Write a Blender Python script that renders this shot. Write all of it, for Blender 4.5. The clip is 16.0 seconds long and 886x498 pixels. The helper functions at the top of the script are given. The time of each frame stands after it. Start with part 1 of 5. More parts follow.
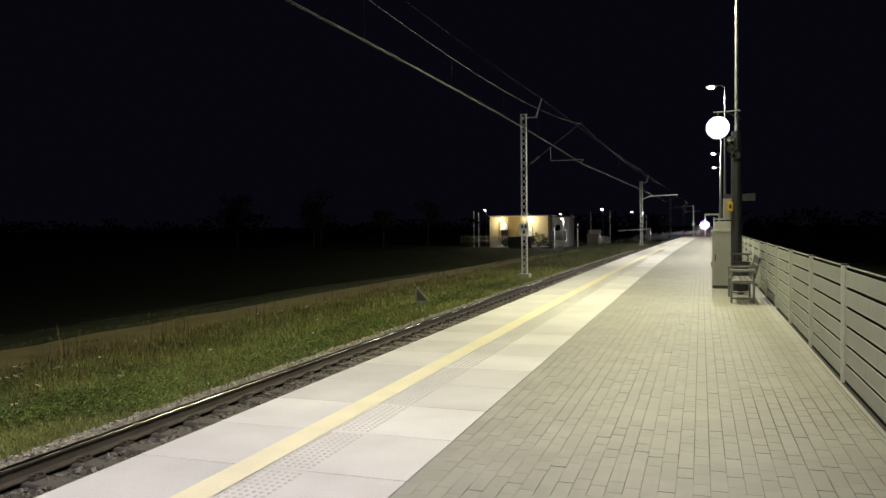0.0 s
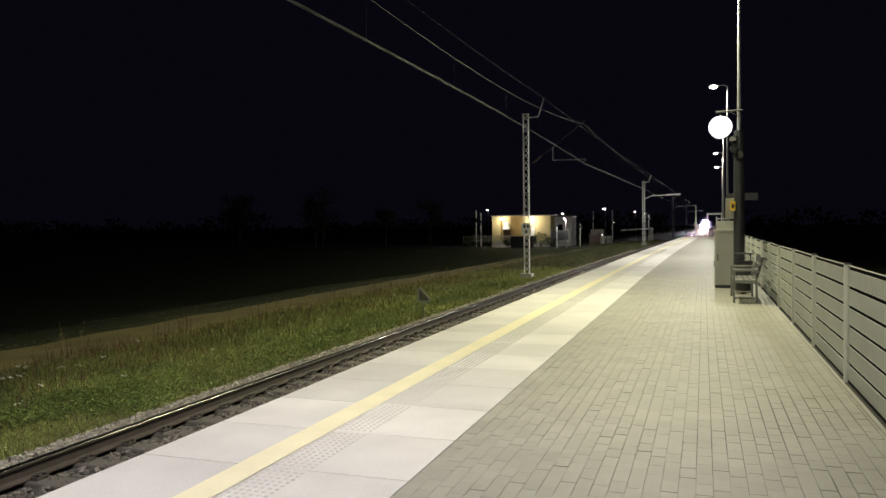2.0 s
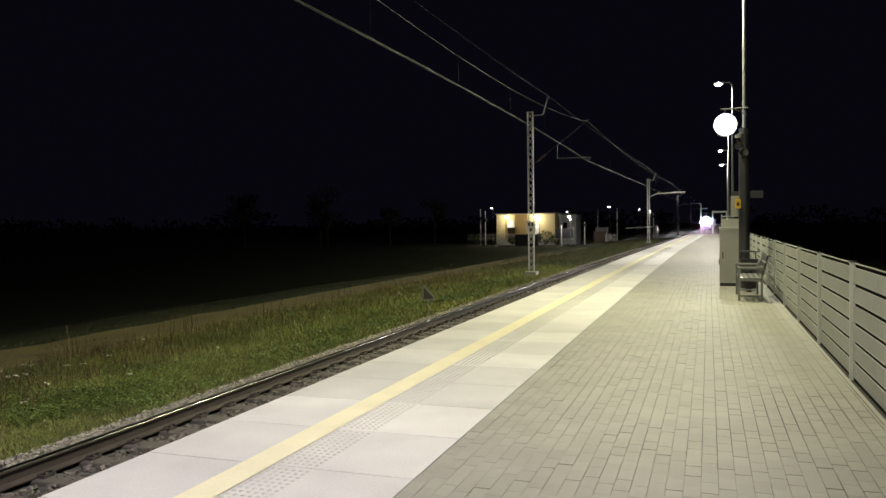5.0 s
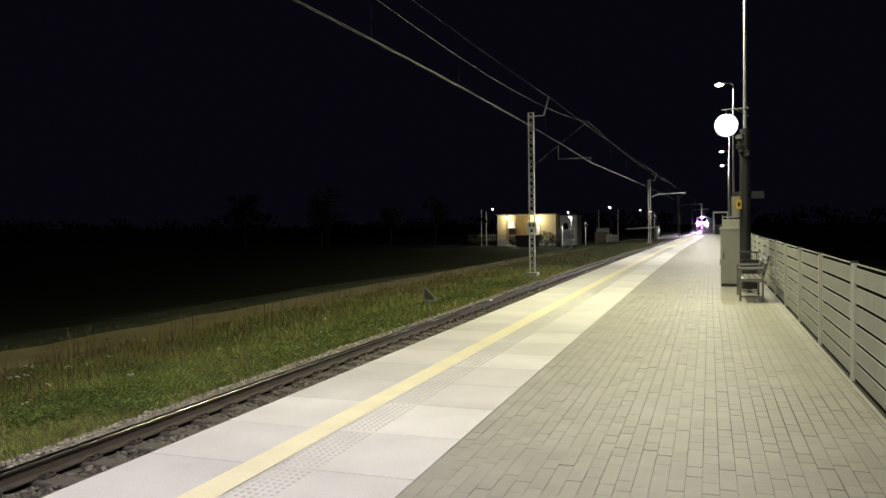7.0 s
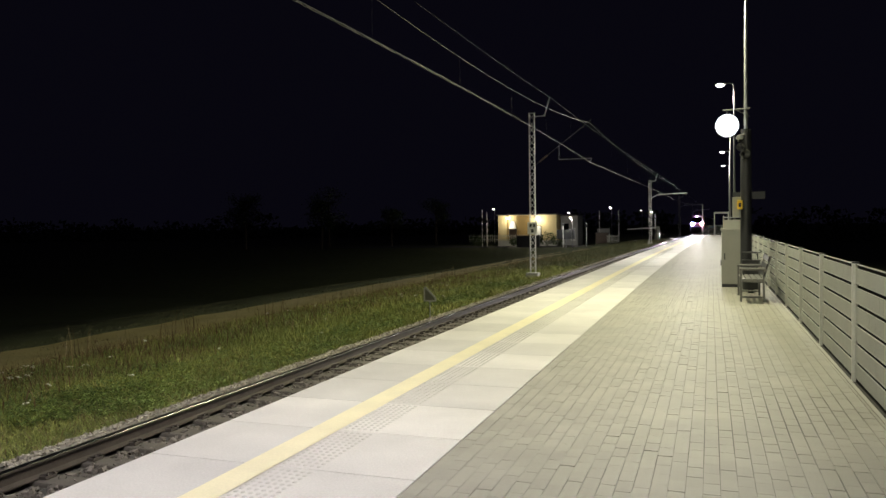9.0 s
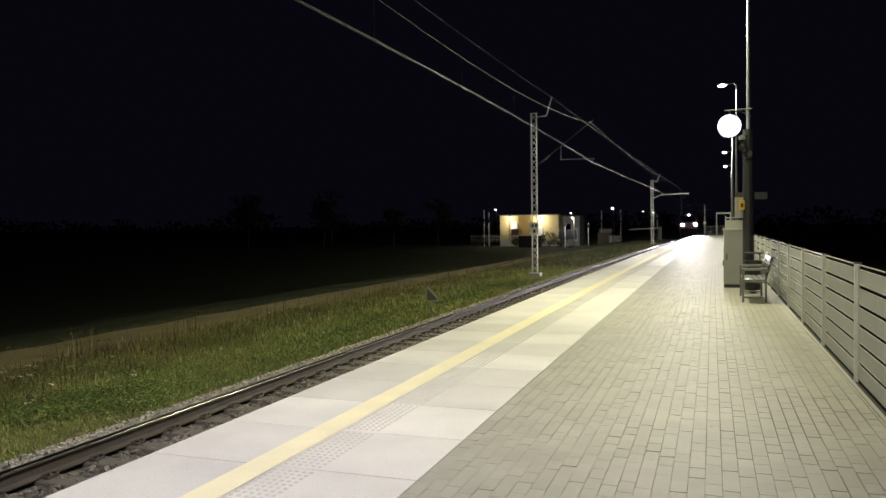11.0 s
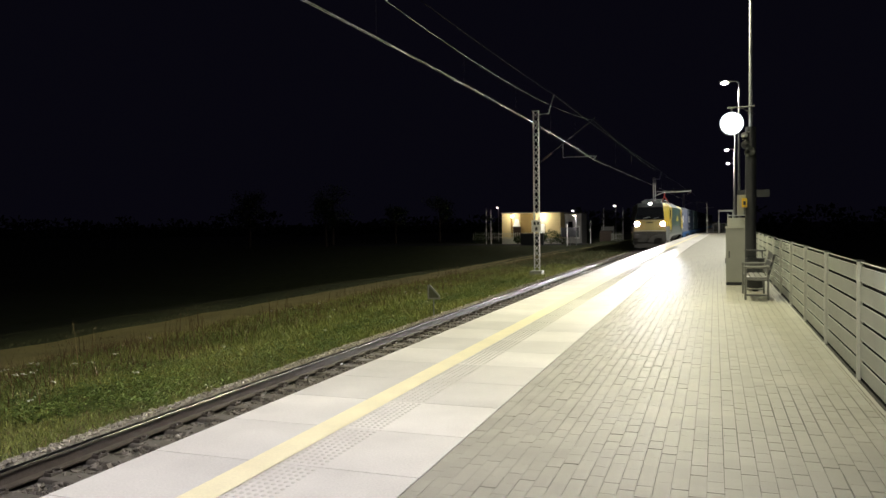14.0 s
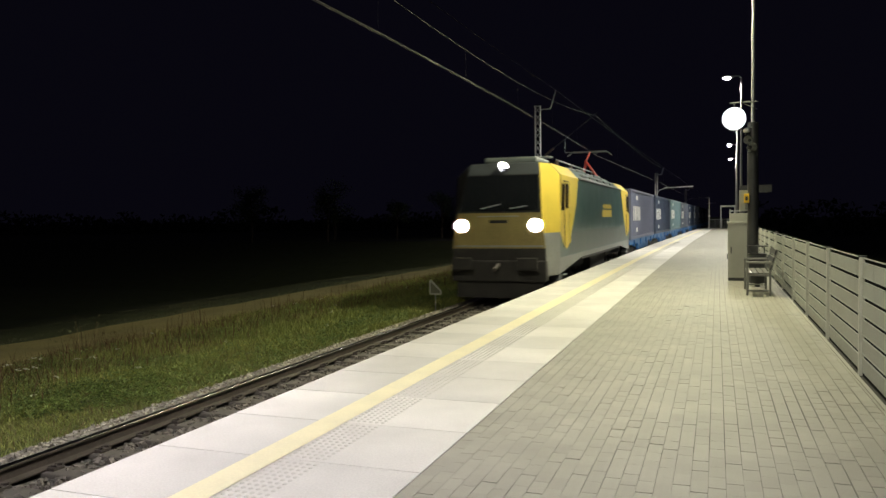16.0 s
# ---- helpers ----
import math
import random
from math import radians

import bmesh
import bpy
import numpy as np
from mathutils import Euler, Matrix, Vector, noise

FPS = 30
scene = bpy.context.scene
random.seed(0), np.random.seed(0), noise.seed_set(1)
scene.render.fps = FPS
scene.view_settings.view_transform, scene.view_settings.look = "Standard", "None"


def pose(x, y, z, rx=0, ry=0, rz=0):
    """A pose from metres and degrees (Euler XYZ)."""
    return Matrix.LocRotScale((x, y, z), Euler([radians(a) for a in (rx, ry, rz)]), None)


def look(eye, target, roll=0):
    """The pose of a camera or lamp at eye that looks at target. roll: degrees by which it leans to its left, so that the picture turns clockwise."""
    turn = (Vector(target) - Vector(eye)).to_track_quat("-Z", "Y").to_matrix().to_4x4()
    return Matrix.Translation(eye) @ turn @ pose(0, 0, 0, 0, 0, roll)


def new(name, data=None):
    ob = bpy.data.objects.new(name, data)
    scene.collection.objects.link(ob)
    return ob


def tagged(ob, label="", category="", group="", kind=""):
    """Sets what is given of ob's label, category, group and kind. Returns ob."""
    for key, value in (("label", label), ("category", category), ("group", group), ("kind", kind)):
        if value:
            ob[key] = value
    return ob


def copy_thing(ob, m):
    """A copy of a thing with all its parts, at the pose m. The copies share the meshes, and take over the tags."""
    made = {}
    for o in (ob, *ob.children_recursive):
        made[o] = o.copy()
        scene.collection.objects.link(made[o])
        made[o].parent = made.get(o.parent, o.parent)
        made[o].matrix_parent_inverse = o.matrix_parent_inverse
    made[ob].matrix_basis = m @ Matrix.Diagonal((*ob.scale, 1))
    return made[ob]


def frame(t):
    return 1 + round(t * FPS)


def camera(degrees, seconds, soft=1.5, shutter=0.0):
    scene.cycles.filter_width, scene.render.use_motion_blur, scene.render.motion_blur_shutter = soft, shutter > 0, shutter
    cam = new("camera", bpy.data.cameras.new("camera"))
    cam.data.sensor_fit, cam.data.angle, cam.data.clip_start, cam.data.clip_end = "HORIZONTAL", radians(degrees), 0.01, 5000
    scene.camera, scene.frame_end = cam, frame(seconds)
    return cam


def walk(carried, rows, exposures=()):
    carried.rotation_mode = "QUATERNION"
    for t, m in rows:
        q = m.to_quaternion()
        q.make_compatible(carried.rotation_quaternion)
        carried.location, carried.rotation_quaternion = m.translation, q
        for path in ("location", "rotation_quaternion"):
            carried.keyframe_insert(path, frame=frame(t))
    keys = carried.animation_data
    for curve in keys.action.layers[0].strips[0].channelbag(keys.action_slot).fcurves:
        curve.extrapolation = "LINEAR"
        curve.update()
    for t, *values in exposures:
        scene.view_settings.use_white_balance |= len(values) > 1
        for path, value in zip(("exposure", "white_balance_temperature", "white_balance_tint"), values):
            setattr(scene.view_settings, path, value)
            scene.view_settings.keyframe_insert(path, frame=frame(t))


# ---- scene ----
# ---------------------------------------------------------------- camera
# seconds, heading, tilt, lean in degrees; the filmer stands still and lets the phone drift
CAMERA_ROWS = (
    (0.0, -18.623, -1.629, -0.595),
    (0.5, -18.785, -1.656, -0.556),
    (1.0, -18.817, -1.618, -0.582),
    (1.5, -18.792, -1.617, -0.546),
    (2.0, -18.792, -1.648, -0.645),
    (2.5, -18.924, -1.545, -0.712),
    (3.0, -18.894, -1.589, -0.679),
    (3.5, -18.952, -1.768, -0.709),
    (4.0, -19.063, -1.795, -0.752),
    (6.5, -19.171, -1.720, -0.733),
    (7.0, -19.195, -1.714, -0.772),
    (7.5, -19.200, -1.710, -0.781),
    (8.0, -19.208, -1.718, -0.742),
    (8.5, -19.217, -1.717, -0.745),
    (9.0, -19.249, -1.685, -0.761),
    (11.5, -19.403, -1.671, -0.708),
    (12.0, -19.401, -1.669, -0.700),
    (12.5, -19.485, -1.726, -0.713),
    (13.0, -19.472, -1.786, -0.690),
    (13.5, -19.519, -1.795, -0.733),
    (14.0, -19.543, -1.841, -0.724),
    (14.5, -19.582, -1.967, -0.706),
    (15.0, -19.653, -2.122, -0.720),
    (15.5, -19.651, -2.173, -0.716),
    (16.0, -19.678, -2.186, -0.708),
)
EYE = Vector((0.0, 0.0, 1.59))


def aim(yaw, tilt, lean):
    a, b = radians(yaw), radians(tilt)
    way = Vector((math.sin(a) * math.cos(b), math.cos(a) * math.cos(b), math.sin(b)))
    return look(EYE, EYE + way, lean)


cam = camera(60.08, 16.0, soft=1.5, shutter=0.45)
walk(cam, [(t, aim(a, b, c)) for t, a, b, c in CAMERA_ROWS])

# ---------------------------------------------------------------- plan, metres
EDGE, INNER, FENCE = -3.785, -1.75, 1.365      # platform edge, inner slab edge, fence line
SLAB = 0.946                                 # slab length along the platform
TRACK, GAUGE = -5.40, 1.435
RAIL_TOP, RAIL_FOOT = -0.61, -0.78
BED = -0.83                                  # ballast level
FIRST, LAST = -22.0, 108.0                   # platform ends
LAMP_Y = (-15.2, 2.2, 19.6, 37.0, 54.5, 71.9, 89.3)
REACH = {-15.2: 2.6, 2.2: 2.6, 19.6: 2.2}    # length of the lamp arms, 0.6 elsewhere
SPEED = 21.8


def bend(y):
    """Sideways drift of the line: straight at first, then a slight right-hand curve."""
    if y < 15:
        return 0.0
    if y < 60:
        return 0.000222 * (y - 15) ** 2
    return 0.45 + 0.02 * (y - 60)


# ---------------------------------------------------------------- light
world = bpy.data.worlds.new("night")
scene.world = world
world.use_nodes = True
wn = world.node_tree.nodes
wn["Background"].inputs[0].default_value = (0.13, 0.115, 0.25, 1)
wn["Background"].inputs[1].default_value = 0.0175
scene.view_settings.exposure = 0.0


def lamp(y, power, color, cone=168, soft_edge=0.25, ahead=0.0, across=-0.2):
    data = bpy.data.lights.new("platform_light", "SPOT")
    data.energy, data.color, data.spot_size, data.spot_blend, data.shadow_soft_size = power, color, radians(cone), soft_edge, 0.12
    ob = new("platform_light", data)
    ob.matrix_world = look((0.92 - REACH.get(y, 0.6) + bend(y), y, 7.66), (across + bend(y), y + ahead, 0))
    return ob


for y in LAMP_Y:
    tint = {2.2: (1.0, 0.955, 1.0), 19.6: (1.0, 0.97, 0.66)}.get(y, (1.0, 0.975, 0.84))
    if y == 2.2:
        lamp(y, 2450, tint, 130, 1.0, 0, -5.0)
    else:
        lamp(y, {-15.2: 1300, 19.6: 2600}.get(y, 3500), tint)
    # the two nearest heads also throw yellower light along the platform
    if y in (2.2, 19.6):
        lamp(y, 2350 if y == 2.2 else 2700, (1.0, 0.965, 0.74) if y == 2.2 else (1.0, 0.97, 0.60), 104, 1.0, 16.0 if y == 2.2 else -10.0, -2.0)


# ---------------------------------------------------------------- materials
def mat(name, color, rough=0.6, metal=0.0, vary=0.25, scale=8.0, fine=60.0, bump=0.2, rand=0.0, island=0.0, tint=None, spec=0.5, depth=0.01, whole=False, sheen=0.0):
    """A node material: base colour broken at two scales, with fine relief; rand varies it from object to object, island
    from piece to piece; whole lets it run on over separate still pieces; sheen is the weight of a sheen layer that
    pales it at low angles.
    """
    m = bpy.data.materials.new(name)
    m.use_nodes = True
    nt = m.node_tree
    n, l = nt.nodes, nt.links
    b = n["Principled BSDF"]
    b.inputs["Roughness"].default_value, b.inputs["Metallic"].default_value = rough, metal
    b.inputs["Specular IOR Level"].default_value = spec
    b.inputs["Sheen Weight"].default_value, b.inputs["Sheen Roughness"].default_value = sheen, 0.4
    b.inputs["Sheen Tint"].default_value = (1.0, 0.95, 0.80, 1)
    place_of = n.new("ShaderNodeNewGeometry").outputs["Position"] if whole else n.new("ShaderNodeTexCoord").outputs["Object"]
    big, small = n.new("ShaderNodeTexNoise"), n.new("ShaderNodeTexNoise")
    big.inputs["Scale"].default_value, small.inputs["Scale"].default_value = scale, fine
    big.inputs["Detail"].default_value, small.inputs["Detail"].default_value = 4, 3
    for t in (big, small):
        l.new(place_of, t.inputs["Vector"])
    mix = n.new("ShaderNodeMix")
    mix.data_type = "RGBA"
    dark = tuple(c * (1 - vary) for c in color)
    light = tuple(min(1, c * (1 + vary)) for c in (tint or color))
    mix.inputs["A"].default_value, mix.inputs["B"].default_value = (*dark, 1), (*light, 1)
    add = n.new("ShaderNodeMath")
    add.operation = "MULTIPLY_ADD"
    add.inputs[1].default_value, add.inputs[2].default_value = 0.45, 0.0
    l.new(small.outputs["Fac"], add.inputs[0])
    add2 = n.new("ShaderNodeMath")
    add2.operation = "MULTIPLY_ADD"
    add2.inputs[1].default_value = 0.55
    l.new(big.outputs["Fac"], add2.inputs[0])
    l.new(add.outputs[0], add2.inputs[2])
    span = n.new("ShaderNodeMapRange")
    span.inputs["From Min"].default_value, span.inputs["From Max"].default_value = 0.3, 0.7
    l.new(add2.outputs[0], span.inputs["Value"])
    l.new(span.outputs["Result"], mix.inputs["Factor"])
    out = mix.outputs["Result"]
    if rand or island:
        src = n.new("ShaderNodeObjectInfo").outputs["Random"] if rand else n.new("ShaderNodeNewGeometry").outputs["Random Per Island"]
        amount = rand or island
        hsv = n.new("ShaderNodeHueSaturation")
        val = n.new("ShaderNodeMapRange")
        val.inputs["To Min"].default_value, val.inputs["To Max"].default_value = 1 - amount, 1 + amount
        l.new(src, val.inputs["Value"])
        l.new(val.outputs["Result"], hsv.inputs["Value"])
        l.new(out, hsv.inputs["Color"])
        out = hsv.outputs["Color"]
    l.new(out, b.inputs["Base Color"])
    if bump:
        bp = n.new("ShaderNodeBump")
        bp.inputs["Strength"].default_value, bp.inputs["Distance"].default_value = bump, depth
        l.new(small.outputs["Fac"], bp.inputs["Height"])
        l.new(bp.outputs["Normal"], b.inputs["Normal"])
    rr = n.new("ShaderNodeMapRange")
    rr.inputs["To Min"].default_value, rr.inputs["To Max"].default_value = max(0.02, rough - 0.1), min(1, rough + 0.1)
    l.new(big.outputs["Fac"], rr.inputs["Value"])
    l.new(rr.outputs["Result"], b.inputs["Roughness"])
    return m


def glow(name, color, strength):
    m = bpy.data.materials.new(name)
    m.use_nodes = True
    b = m.node_tree.nodes["Principled BSDF"]
    b.inputs["Base Color"].default_value = (0.8, 0.8, 0.8, 1)
    b.inputs["Emission Color"].default_value = (*color, 1)
    b.inputs["Emission Strength"].default_value = strength
    return m


def glass(name, color=(0.008, 0.009, 0.011), rough=0.05):
    m = bpy.data.materials.new(name)
    m.use_nodes = True
    b = m.node_tree.nodes["Principled BSDF"]
    b.inputs["Base Color"].default_value, b.inputs["Roughness"].default_value = (*color, 1), rough
    b.inputs["Coat Weight"].default_value = 0.2
    return m


M = dict(
    slab=mat("slab_concrete", (0.66, 0.634, 0.602), 0.60, vary=0.17, scale=1.3, fine=70, bump=0.10, rand=0.09, spec=0.32, depth=0.004, whole=True),
    stud=mat("stud_concrete", (0.57, 0.55, 0.51), 0.7, vary=0.08, scale=3, fine=90, bump=0.1, depth=0.004),
    yellow=mat("yellow_line_paint", (0.86, 0.79, 0.55), 0.55, vary=0.10, scale=2.5, fine=70, bump=0.08, depth=0.003, whole=True),
    paver=mat("paver_concrete", (0.318, 0.306, 0.258), 0.67, vary=0.20, scale=1.4, fine=140, bump=0.16, rand=0.05, depth=0.004, whole=True, spec=0.36, sheen=0.2),
    pavers=mat("pavers_concrete", (0.318, 0.306, 0.258), 0.67, vary=0.20, scale=1.4, fine=140, bump=0.16, island=0.05, depth=0.004, whole=True, spec=0.36, sheen=0.2),
    joint=mat("joint_sand", (0.03, 0.027, 0.021), 0.95, vary=0.3, scale=20, fine=200),
    platform=mat("platform_concrete", (0.25, 0.24, 0.22), 0.8, vary=0.3, scale=2, fine=30),
    panel=mat("fence_panel_steel", (0.43, 0.44, 0.39), 0.55, vary=0.12, scale=1.6, fine=40, bump=0.1),
    post=mat("fence_post_steel", (0.54, 0.54, 0.48), 0.45, vary=0.08, scale=4, fine=60, bump=0.05),
    galv=mat("galvanised_steel", (0.36, 0.37, 0.38), 0.48, metal=0.7, vary=0.15, scale=6, fine=80, bump=0.06),
    mast=mat("mast_steel", (0.750, 0.750, 0.743), 0.5, metal=0.2, vary=0.15, scale=3, fine=60, bump=0.1),
    dark=mat("dark_painted_steel", (0.035, 0.036, 0.04), 0.45, vary=0.3, scale=5, fine=60, bump=0.05),
    # near-black that stands in for shade in the fence gaps
    groove=mat("gap_shade_black", (0.008, 0.008, 0.008), 0.9, vary=0.2, scale=5, fine=60, bump=0.0, spec=0.1),
    pole=mat("pole_steel", (0.13, 0.13, 0.13), 0.65, metal=0.3, vary=0.15, scale=4, fine=60, bump=0.05),
    cabinet=mat("cabinet_paint", (0.40, 0.40, 0.35), 0.5, vary=0.08, scale=3, fine=60, bump=0.04),
    rail=mat("rail_side_rust", (0.085, 0.068, 0.057), 0.6, metal=0.2, vary=0.3, scale=5, fine=60, bump=0.2),
    head=mat("rail_head_steel", (0.30, 0.29, 0.28), 0.23, metal=1.0, vary=0.1, scale=1.5, fine=30, bump=0.0),
    sleeper=mat("sleeper_concrete", (0.13, 0.115, 0.10), 0.85, vary=0.25, scale=6, fine=60),
    clip=mat("rail_clip", (0.10, 0.085, 0.075), 0.6, metal=0.3, vary=0.3, scale=20, fine=80),
    ballast=mat("ballast_bed", (0.13, 0.12, 0.105), 0.95, vary=0.5, scale=18, fine=45, bump=1.0, depth=0.05),
    stone=mat("ballast_stone", (0.37, 0.335, 0.28), 0.9, vary=0.3, scale=20, fine=90, island=0.4),
    grime=mat("oily_ballast_stone", (0.17, 0.15, 0.13), 0.85, vary=0.35, scale=20, fine=90, island=0.45),
    soil=mat("meadow_soil", (0.075, 0.09, 0.025), 0.95, vary=0.4, scale=1.2, fine=14, bump=0.8, depth=0.05),
    path=mat("dirt_path", (0.30, 0.255, 0.10), 0.95, vary=0.28, scale=0.9, fine=12, bump=0.6, depth=0.03),
    grass=mat("grass_blades", (0.225, 0.31, 0.075), 0.6, vary=0.35, scale=0.5, fine=4, bump=0, island=0.35, tint=(0.33, 0.33, 0.095)),
    # grass again, greyer and darker: dim light farther out put into the colour
    dull=mat("dim_lit_meadow_grass", (0.11, 0.13, 0.06), 0.7, vary=0.35, scale=0.3, fine=3, bump=0, island=0.35, tint=(0.13, 0.125, 0.06)),
    broad=mat("broad_weed_leaves", (0.125, 0.205, 0.055), 0.55, vary=0.35, scale=0.8, fine=6, bump=0, island=0.4, tint=(0.18, 0.24, 0.06)),
    rusty=mat("rusty_seed_heads", (0.15, 0.085, 0.045), 0.85, vary=0.3, scale=1, fine=8, bump=0, island=0.3),
    weed=mat("dry_weeds", (0.20, 0.15, 0.065), 0.8, vary=0.3, scale=1, fine=8, bump=0, island=0.3),
    wire=mat("weathered_wire", (0.135, 0.13, 0.125), 0.55, metal=0.4, vary=0.2, bump=0),
    flower=mat("white_blossom", (0.75, 0.74, 0.66), 0.7, vary=0.1, bump=0),
)


# ---------------------------------------------------------------- mesh helpers
def mesh_object(name, verts, faces, material, parent=None, label="", smooth=False):
    me = bpy.data.meshes.new(name)
    me.from_pydata([tuple(v) for v in verts], [], [tuple(f) for f in faces])
    me.materials.append(material)
    if smooth:
        me.polygons.foreach_set("use_smooth", [True] * len(me.polygons))
    ob = new(name, me)
    if parent:
        ob.parent = parent
    if label:
        tagged(ob, label)
    return ob


def part(name, bm, material, parent=None, label="", smooth=False):
    me = bpy.data.meshes.new(name)
    bmesh.ops.recalc_face_normals(bm, faces=bm.faces)
    bm.to_mesh(me)
    bm.free()
    me.materials.append(material)
    if smooth:
        me.polygons.foreach_set("use_smooth", [True] * len(me.polygons))
        me.set_sharp_from_angle(angle=radians(40))
    ob = new(name, me)
    if parent:
        ob.parent = parent
    if label:
        tagged(ob, label)
    return ob


def thing(name, label, category, m=None, group="", kind=""):
    ob = tagged(new(name), label, category, group, kind)
    ob.empty_display_size = 0.2
    if m is not None:
        ob.matrix_world = m
    return ob


def box(bm, x0, x1, y0, y1, z0, z1, bevel=0.0):
    vs = [bm.verts.new((x, y, z)) for z in (z0, z1) for y in (y0, y1) for x in (x0, x1)]
    fs = [bm.faces.new([vs[i] for i in q]) for q in ((0, 2, 3, 1), (4, 5, 7, 6), (0, 1, 5, 4), (2, 6, 7, 3), (0, 4, 6, 2), (1, 3, 7, 5))]
    if bevel:
        es = list({e for f in fs for e in f.edges})
        bmesh.ops.bevel(bm, geom=es, offset=bevel, segments=2, affect="EDGES", profile=0.6)
    return bm


def boxes(*args, bevel=0.0):
    bm = bmesh.new()
    for a in args:
        box(bm, *a, bevel=bevel)
    return bm


def tube(bm, a, b, r0, r1=None, seg=10, caps=True):
    a, b = Vector(a), Vector(b)
    r1 = r0 if r1 is None else r1
    q = (b - a).to_track_quat("Z", "Y")
    rings = []
    for p, r in ((a, r0), (b, r1)):
        rings.append([bm.verts.new(p + q @ Vector((r * math.cos(i * math.tau / seg), r * math.sin(i * math.tau / seg), 0))) for i in range(seg)])
    for i in range(seg):
        j = (i + 1) % seg
        bm.faces.new((rings[0][i], rings[0][j], rings[1][j], rings[1][i]))
    if caps:
        bm.faces.new(rings[0][::-1])
        bm.faces.new(rings[1])
    return bm


def tubes(*segs, seg=8):
    bm = bmesh.new()
    for s in segs:
        tube(bm, *s, seg=seg)
    return bm


def path_tube(points, r, seg=6):
    bm = bmesh.new()
    for a, b in zip(points, points[1:]):
        tube(bm, a, b, r, seg=seg)
    return bm


def sheet(name, xs, ys, height, material, parent=None, follow=True):
    """A surface over a grid of x and y, that follows the line's bend."""
    verts = [(x + (bend(y) if follow else 0), y, height(x, y)) for y in ys for x in xs]
    w = len(xs)
    faces = [(j * w + i, j * w + i + 1, (j + 1) * w + i + 1, (j + 1) * w + i) for j in range(len(ys) - 1) for i in range(w - 1)]
    return mesh_object(name, verts, faces, material, parent)


def sweep(name, outline, ys, material, parent=None, label=""):
    """A profile (x, z) drawn along the line."""
    n = len(outline)
    verts = [(x + bend(y), y, z) for y in ys for x, z in outline]
    faces = [(j * n + i, j * n + (i + 1) % n, (j + 1) * n + (i + 1) % n, (j + 1) * n + i) for j in range(len(ys) - 1) for i in range(n)]
    faces += [tuple(range(n))[::-1], tuple(range((len(ys) - 1) * n, len(ys) * n))]
    return mesh_object(name, verts, faces, material, parent, label)


def span(a, b, step):
    n = max(1, round((b - a) / step))
    return [a + (b - a) * i / n for i in range(n + 1)]


# ---------------------------------------------------------------- ground
def lie(x, y):
    """Height of the natural ground."""
    if x > 2.5:
        return max(-5.0, -1.1 - 0.35 * (x - 2.5))
    if x > -6.9:
        return -1.0
    if x > -16.2:
        return -0.90 - 0.045 * (-6.9 - x) + 0.05 * noise.noise((x * 0.5, y * 0.5, 0))
    floor = -6.0 + 4.3 * min(1.0, max(0.0, (y - 70) / 35))
    steep = 0.13 + 0.21 * min(1.0, max(0.0, (y - 45) / 25))
    return max(floor, -1.32 - steep * (-16.2 - x)) + min(0.15, 0.05 * (-16.2 - x)) * noise.noise((x * 0.2, y * 0.2, 3))


gx = [-2500, -900, -400, -200, -120, -80, -60] + span(-50, -5, 0.75) + [2.4, 4, 8, 14, 22, 40, 80, 200, 600, 2500]
gy = [-2500, -600, -200, -80] + span(-30, 140, 1.0) + [160, 190, 240, 320, 450, 800, 2500]
ground = tagged(sheet("ground", gx, gy, lie, M["soil"], follow=False), "dark meadow soil beside the railway line", "ground", kind="structure")
path = tagged(sheet("dirt_path", span(-15.9, -12.7, 0.4), span(-20, 130, 1.0),
                    lambda x, y: lie(x, y) + 0.03 + 0.02 * math.cos((x + 14.3) * 3.6), M["path"]), "trodden brown dirt track with dry grass", "path", kind="structure")

# ---------------------------------------------------------------- track
track_bed = tagged(sweep("track_bed", [(-7.45, -1.05), (-7.1, BED - 0.03), (-6.4, BED), (-3.95, BED), (-3.85, -1.05)], span(-30, 400, 4), M["ballast"]),
                   "grey crushed-stone ballast under the rails", "ballast", kind="structure")
track = thing("railway_track", "single electrified railway track on concrete sleepers", "railway track", kind="structure")


def rail_profile(cx):
    f, t = RAIL_FOOT, RAIL_TOP
    half = [(0.075, f), (0.075, f + 0.012), (0.012, f + 0.032), (0.010, t - 0.045), (0.036, t - 0.034), (0.036, t - 0.012)]
    return [(cx + x, z) for x, z in half] + [(cx - x, z) for x, z in half[::-1]]


def head_profile(cx):
    t = RAIL_TOP
    return [(cx - 0.0365, t - 0.0115)] + [(cx + 0.0365 * math.sin(a), t - 0.0115 + 0.0115 * math.cos(a)) for a in [radians(d) for d in (-70, -45, -20, 0, 20, 45, 70)]] + [(cx + 0.0365, t - 0.0115)]


ry = span(-30, 60, 1.5) + span(64, 400, 6)
for side in (-1, 1):
    c = TRACK + side * (GAUGE / 2 + 0.036)
    rail = sweep("rail", rail_profile(c), ry, M["rail"], track, "rusty brown steel rail")
    crown = sweep("running_surface", head_profile(c), ry, M["head"], rail, "polished running surface")
    crown.data.polygons.foreach_set("use_smooth", [True] * len(crown.data.polygons))
    crown.data.set_sharp_from_angle(angle=radians(50))

